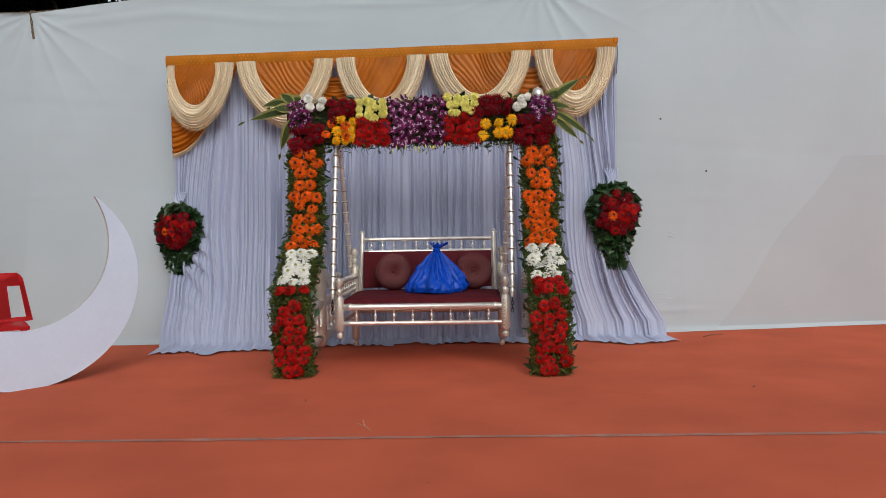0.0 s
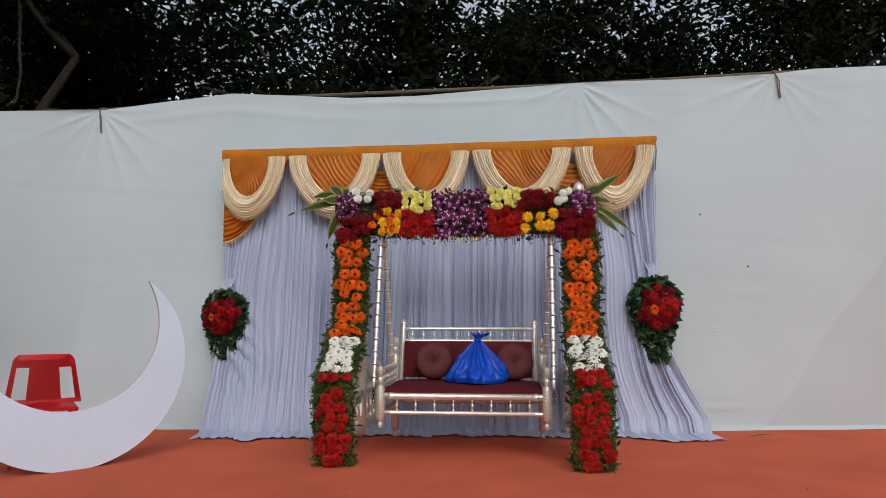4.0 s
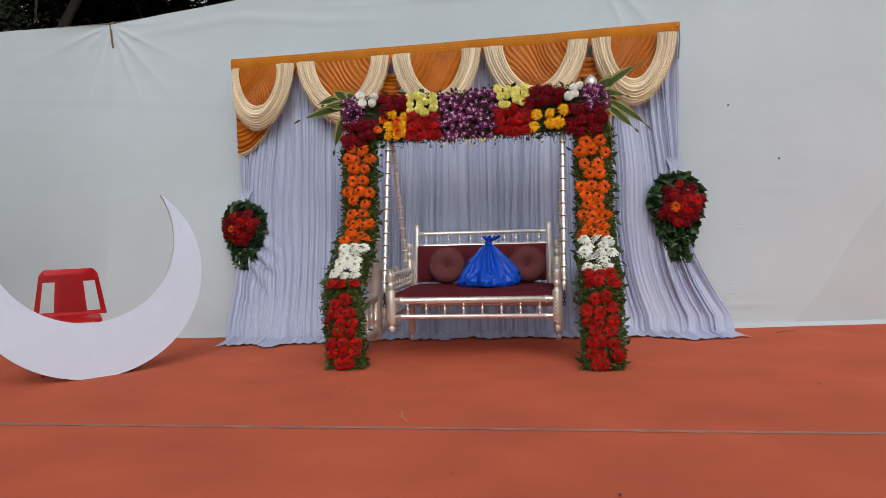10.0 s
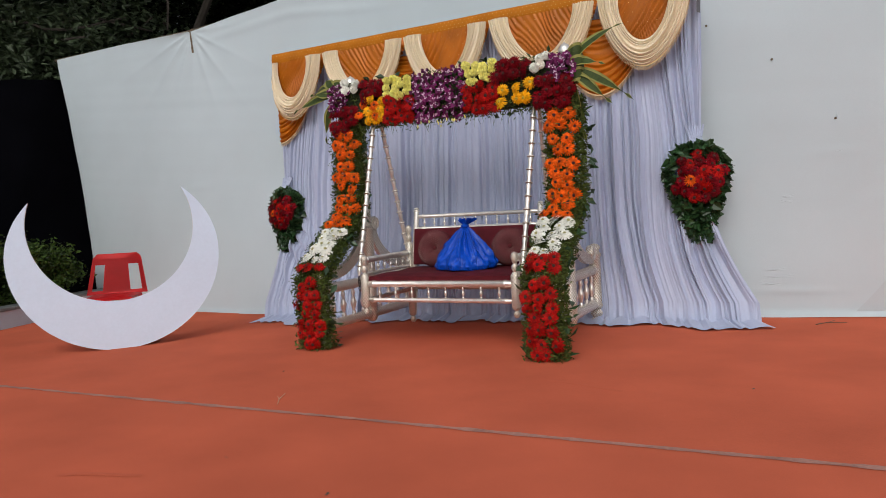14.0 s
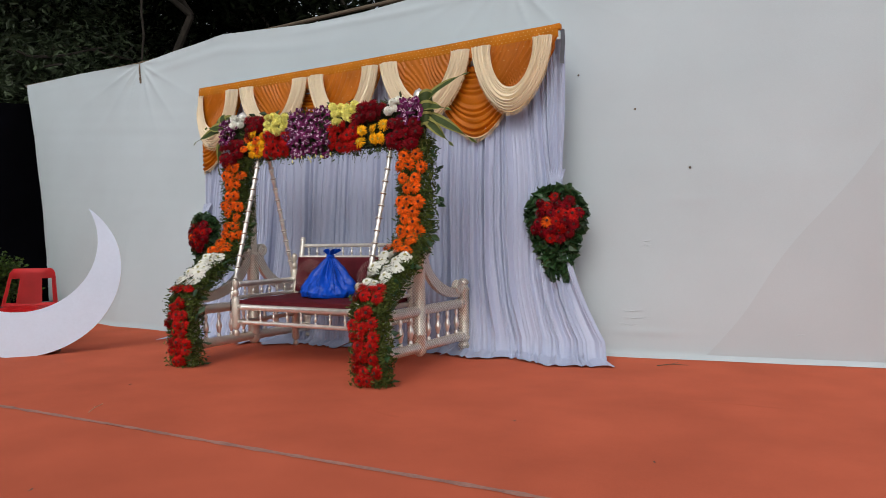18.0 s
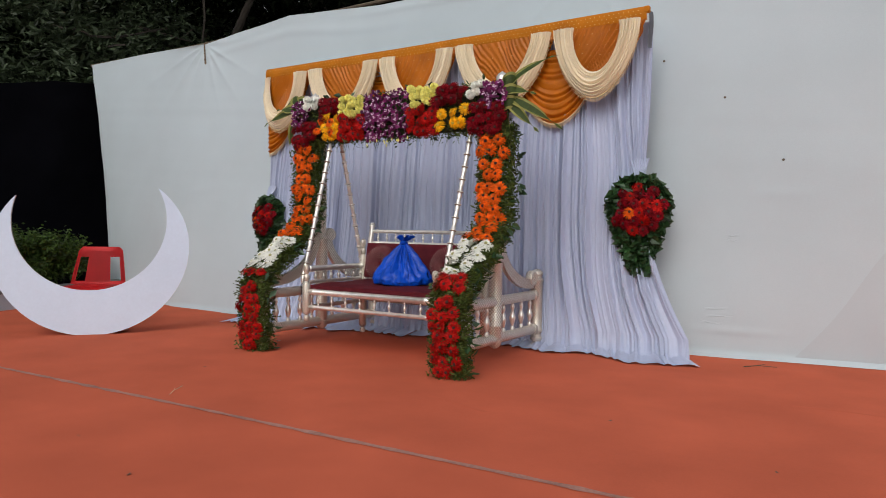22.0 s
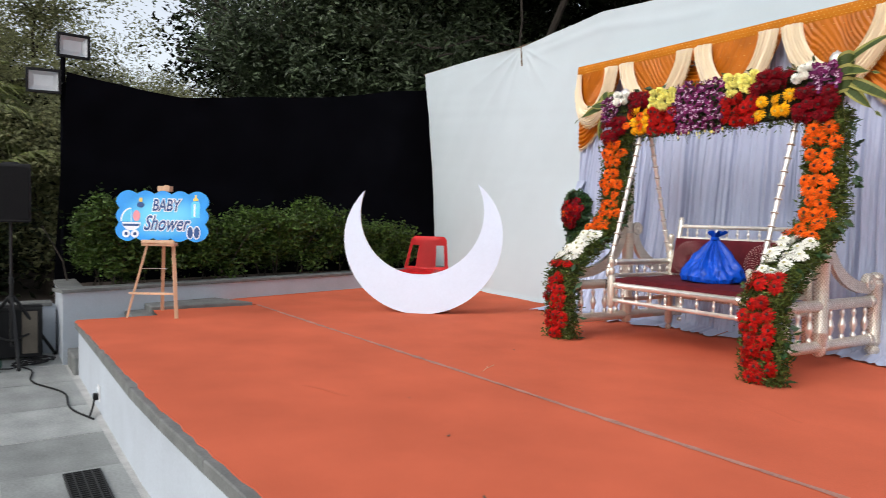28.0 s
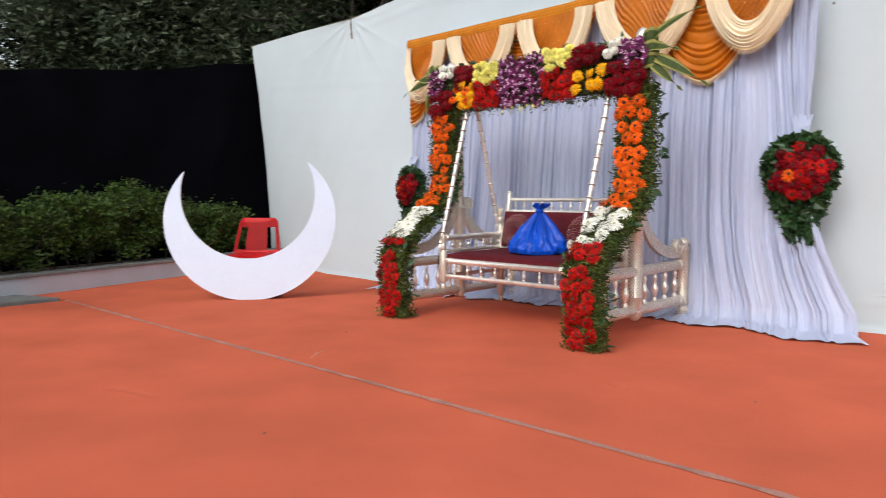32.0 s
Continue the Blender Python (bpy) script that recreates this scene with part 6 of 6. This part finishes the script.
# leaf wrapped round the beam end
for sx in (-1, 1):
    for z, r in ((2.17, 0.056), (2.08, 0.066), (2.00, 0.060)):
        wl = grid("wrapped_leaf", lambda u, v: (1.075 * sx + r * np.cos(u * 6.28), -1.49 + r * np.sin(u * 6.28), z - 0.05 + 0.11 * v + 0.02 * np.sin(u * 9)), 20, 5, [M_BLADE, M_BLADEEDGE])
        wl.polygons.foreach_set("material_index", [1 if k % 5 in (0, 4) else 0 for k in range(100)])
        part("wrapped_leaf", wl, None, arch, "striped leaf wrapped round the corner")
for x, z, sx in ((1.17, 1.26, 1), (-1.16, 1.32, -1), (-1.15, 0.80, -1), (1.16, 1.62, 1)):
    part("stem_end", tube([(x - 0.12 * sx, -1.50, z), (x, -1.54, z + 0.01)], 0.008, 6), M_BROAD, arch)


# ---- bouquets on the drape ----
def heart(z):
    """Half-width of a heart outline, z from -1 at the tip to 1 at the lobes."""
    return ((z + 1) / 1.35) ** 0.62 if z < 0.35 else math.sqrt(max(0.0, 1 - ((z - 0.35) / 0.66) ** 2))


def bouquet(label, at, wide, high, yaw, seed):
    t = thing("bouquet", label, "bouquet", Matrix.Translation(at) @ pose(0, 0, 0, 0, 0, yaw), "drape bouquets")
    r = np.random.RandomState(seed)
    lv = []
    for k in range(760):
        z = r.uniform(-1, 1)
        w = heart(z)
        x = r.uniform(-1, 1) * w
        if r.rand() < 0.35:
            x = math.copysign(w * r.uniform(0.85, 1.0), x)
        q = min(1.0, abs(x) / max(w, 0.05)) ** 2
        lv.append((x * wide / 2 * 0.95, -0.02 - 0.08 * (1 - q) * (0.5 + 0.5 * w) + r.normal() * 0.015, z * high / 2))
    part("leaves", leaf_cloud("bouquet_leaves", np.array(lv), 0.115, M_BROAD, seed, droop=0.25, narrow=0.62), None, t, "dark glossy green leaves")
    part("tail_leaves", leaf_cloud("bouquet_tail", np.array([(0.05 + r.normal() * 0.035, -0.04 + r.normal() * 0.02, -high * 0.38 - r.rand() * high * 0.16) for k in range(22)]), 0.14, M_BROAD, seed + 1, droop=0.8, narrow=0.6), None, t)
    for ring, n in ((0.0, 1), (0.36, 6), (0.70, 11), (0.96, 10)):
        for j in range(n):
            a = 6.28319 * j / n + ring * 3
            x, z = ring * math.cos(a) * wide * 0.39 + 0.01, ring * math.sin(a) * high * 0.27 + high * 0.13
            if ring > 0.9 and (z < 0.0 or r.rand() < 0.25):
                continue
            kind = "orange" if (ring == 0.36 and j == 2) else ("crimson" if (j % 4) else "red")
            bloom(kind, (x, -0.10 - 0.06 * (1 - ring * ring), z), (x * 2.5, -1, (z - high * 0.15) * 1.6 + 0.1), t, 0.25, 1.22)
    part("stem", tube([(0.03, 0.0, -0.2), (0.05, 0.01, -high * 0.52)], 0.014, 6), M_BROAD, t)
    bow = bmesh.new()
    for k in range(7):
        q = (k - 3) / 3
        tube([(0.02 * q, 0.0, high * 0.44), (0.05 * q, -0.035 + 0.02 * abs(q), high * 0.50), (0.045 * q, -0.01, high * 0.58), (0.07 * q, 0.03, high * 0.70)], 0.014, 6, bow, 0.009)
    part("satin_tie", bow, M_SATIN, t, "gathered white satin tie")
    return t


bouquet("heart-shaped bouquet of red gerberas and leaves on the drape", (1.775, -0.45, 1.10), 0.54, 0.80, 14, 3)
bouquet("small bouquet of crimson gerberas and leaves on the drape", (-2.50, -0.50, 1.03), 0.48, 0.68, -8, 9)

# ---- palms and shrubs beyond the low wall ----
def frond_mesh(name, length, leaflets, width, seed):
    r = np.random.RandomState(seed)
    verts, faces = [], []
    for k in range(leaflets):
        t = 0.15 + 0.85 * k / leaflets
        x, z = length * t * (1 - 0.25 * t), length * (0.55 * t - 0.75 * t * t)
        L = width * math.sin(min(1, 0.25 + 0.75 * (1 - abs(2 * t - 1.1))) * 1.5708) * r.uniform(0.85, 1.1)
        for s in (-1, 1):
            b = len(verts)
            tip = (x + L * (0.5 + 0.1 * r.normal()), s * L * 0.62, z - L * (0.62 + 0.15 * r.normal()))
            mid = (x + L * 0.24, s * L * 0.40, z - 0.08 * L)
            h = 0.014
            verts += [(x - h, 0, z), (x + h, 0, z), (mid[0] + h, mid[1], mid[2]), (mid[0] - h, mid[1], mid[2]), tip]
            faces += [(b, b + 1, b + 2, b + 3), (b + 3, b + 2, b + 4)]
    n = len(verts)
    for k in range(9):
        t = k / 8
        x, z = length * t * (1 - 0.25 * t), length * (0.55 * t - 0.75 * t * t)
        w = 0.012 * (1 - 0.8 * t)
        verts += [(x, -w, z - w), (x, w, z - w), (x, 0, z + w)]
    for k in range(8):
        b = n + 3 * k
        for j in range(3):
            faces.append((b + j, b + (j + 1) % 3, b + 3 + (j + 1) % 3, b + 3 + j))
    return mesh_of(name, verts, faces, M_PALM)


FRONDS = [frond_mesh("frond", 1.65, 46, 0.46, 200 + k) for k in range(5)]


def palm(at, seed, stems, height):
    t = thing("areca_palm", "clump of arching green areca palm in the garden bed", "palm", at, "garden palms")
    r = np.random.RandomState(seed)
    for k in range(stems):
        x, y = r.normal() * 0.40, r.normal() * 0.40
        h = height * r.uniform(0.5, 1.0)
        lean = Vector((r.normal() * 0.2, r.normal() * 0.2, 0))
        top = Vector((x, y, h)) + lean
        part("stem", tube([(x, y, -0.1), (x + lean.x * 0.4, y + lean.y * 0.4, h * 0.5), tuple(top)], 0.035, 7, None, 0.022), M_PALMSTEM, t)
        for j in range(6):
            part("frond", FRONDS[r.randint(5)], None, t, m=Matrix.Translation(top - Vector((0, 0, 0.1 * r.rand()))) @ pose(0, 0, 0, 0, -r.uniform(-5, 60), 60 * j + r.uniform(-20, 20)) @ Matrix.Diagonal((r.uniform(0.6, 1.15),) * 3 + (1,)))
    return t


palm(pose(-7.2, -8.0, -0.1), 1, 7, 2.7)
palm(pose(-7.8, -9.6, -0.1), 2, 7, 2.9)
palm(pose(-8.4, -6.9, -0.1), 3, 6, 3.3)
palm(pose(-9.6, -8.6, -0.1), 4, 7, 3.6)
palm(pose(-7.2, -11.4, -0.1), 5, 6, 3.0)
palm(pose(-7.3, -7.3, -0.1), 6, 4, 1.4)
sh_pts = []
for k in range(150):
    c = np.array([rf.uniform(-9.5, -5.9), rf.uniform(-14, -5.9), 0])
    c[2] = abs(rf.normal()) * 0.5 + 0.05
    sh_pts.append(c + rf.normal(size=(110, 3)) * (0.30, 0.30, 0.28))
for k in range(190):
    c = np.array([rf.uniform(-12.0, -9.8), rf.uniform(-14, -4.5), rf.uniform(0.1, 3.0)])
    sh_pts.append(c + rf.normal(size=(90, 3)) * (0.35, 0.35, 0.35))
for k in range(150):
    c = np.array([rf.uniform(-13.5, -9.8), rf.uniform(-13, -4.0), rf.uniform(0.0, 1.5)])
    sh_pts.append(c + rf.normal(size=(90, 3)) * (0.35, 0.35, 0.30))
sh = np.concatenate(sh_pts)
sh = sh[(sh[:, 2] > -0.08) & (sh[:, 0] < -5.5)]
# depth of shade among the shrubs comes from the near-black leaf colour
shrubs = thing("shrubs", "leafy shrubs blackened as in shade behind the low wall", "shrubs", kind="stuff")
part("leaves", leaf_cloud("shrub_leaves", sh, 0.12, M_LEAFSHADED, 77, droop=0.1), None, shrubs)

tall = thing("shrub", "tall grey-green shrub beside the black screen", "shrub", pose(-7.5, -5.6, -0.1))
tp = []
for k in range(150):
    c = np.array([rf.normal() * 0.5, rf.normal() * 0.55, 0.3 + 2.5 * rf.rand()])
    tp.append(c + rf.normal(size=(60, 3)) * 0.13)
part("leaves", leaf_cloud("shrub_crown", np.concatenate(tp), 0.085, M_LEAFLIT, 31, droop=0.2, narrow=0.5), None, tall)
for k in range(5):
    part("stem", tube([(rf.normal() * 0.06, rf.normal() * 0.06, 0), (rf.normal() * 0.2, rf.normal() * 0.2, 1.1), (rf.normal() * 0.4, rf.normal() * 0.4, 2.2)], 0.022, 6, None, 0.008), M_BARK, tall)

# ---- litter on the carpet ----
deb = thing("twig", "small pale plant sprig lying on the carpet", "litter", pose(-0.204, -3.517, 0.003, 0, 0, 112))
part("stalk", tube([(-0.09, 0.0, 0.002), (-0.01, 0.016, 0.010), (0.07, 0.004, 0.022)], 0.0022, 5), M_PINE, deb)
part("branch", tube([(-0.01, 0.016, 0.009), (0.05, 0.045, 0.012)], 0.0015, 5), M_PINE, deb)
stick_ob = thing("twig", "thin dark twig on the carpet at the cloth foot", "litter", pose(2.75, -0.42, 0.004, 0, 0, 28))
part("stalk", tube([(-0.13, 0.0, 0.003), (-0.02, 0.02, 0.010), (0.12, 0.0, 0.004)], 0.004, 5, None, 0.002), M_PIPE, stick_ob)
part("branch", tube([(-0.02, 0.02, 0.009), (0.06, 0.07, 0.014)], 0.0025, 5), M_PIPE, stick_ob)
for x, y, s in ((0.9, -4.6, 0.012), (-0.7, -2.9, 0.01), (2.3, -2.6, 0.012), (1.6, -4.9, 0.01), (0.2, -4.4, 0.008), (3.2, -3.0, 0.01)):
    c = thing("petal_scrap", "tiny dry petal scrap on the carpet", "litter", pose(x, y, 0.003, 0, 0, x * 99), "carpet litter")
    part("petal", grid("petal", lambda u, v: ((u - 0.5) * s * 2, (v - 0.5) * s, 0.004 * (u - 0.5) ** 2 * 4 + 0.001), 4, 2, M_PIPE), None, c)

# ---- paving slabs ----
slab_mesh = bm_mesh("paving_slab", box(-0.5, -0.5, -0.5, 0.5, 0.5, 0.5), M_SLAB, False)
pav = bmesh.new()
rs = np.random.RandomState(9)
y, row = -5.74, 0
while y > -10.2:
    d = rs.choice((0.50, 0.58, 0.66))
    x = -5.05
    while x < 4.6:
        w = rs.uniform(0.55, 1.05)
        if x + w > 4.4:
            w = 4.7 - x
        g = 0.007
        yy0, yy1 = y - d, y
        if yy1 > -6.1 and x < -3.73 and yy0 > -5.74:
            x += w
            continue
        m = Matrix.Translation((x + w / 2, y - d / 2, GZ - 0.02 + rs.normal() * 0.0015)) @ pose(0, 0, 0, rs.normal() * 0.15, rs.normal() * 0.15, 0) @ Matrix.Diagonal((w - g * 2, d - g * 2, 0.036, 1))
        part("paving_slab", slab_mesh, None, ground, m=m)
        x += w
    y -= d

# low wrinkles in the felt
for x, y, L, a in ((1.4, -2.75, 0.5, -14), (-0.2, -4.75, 0.4, 20), (3.4, -1.6, 0.6, 5)):
    part("wrinkle", grid("wrinkle", lambda u, v: ((u - 0.5) * L, (v - 0.5) * 0.035 + 0.012 * np.sin(u * 5), 0.0028 * np.sin(v * 3.14159) * np.sin(u * 3.14159) + 0.0005), 20, 6, M_CARPET), None, carpet_b if y > -3.6 else carpet_a, m=pose(x, y, 0.002, 0, 0, a))
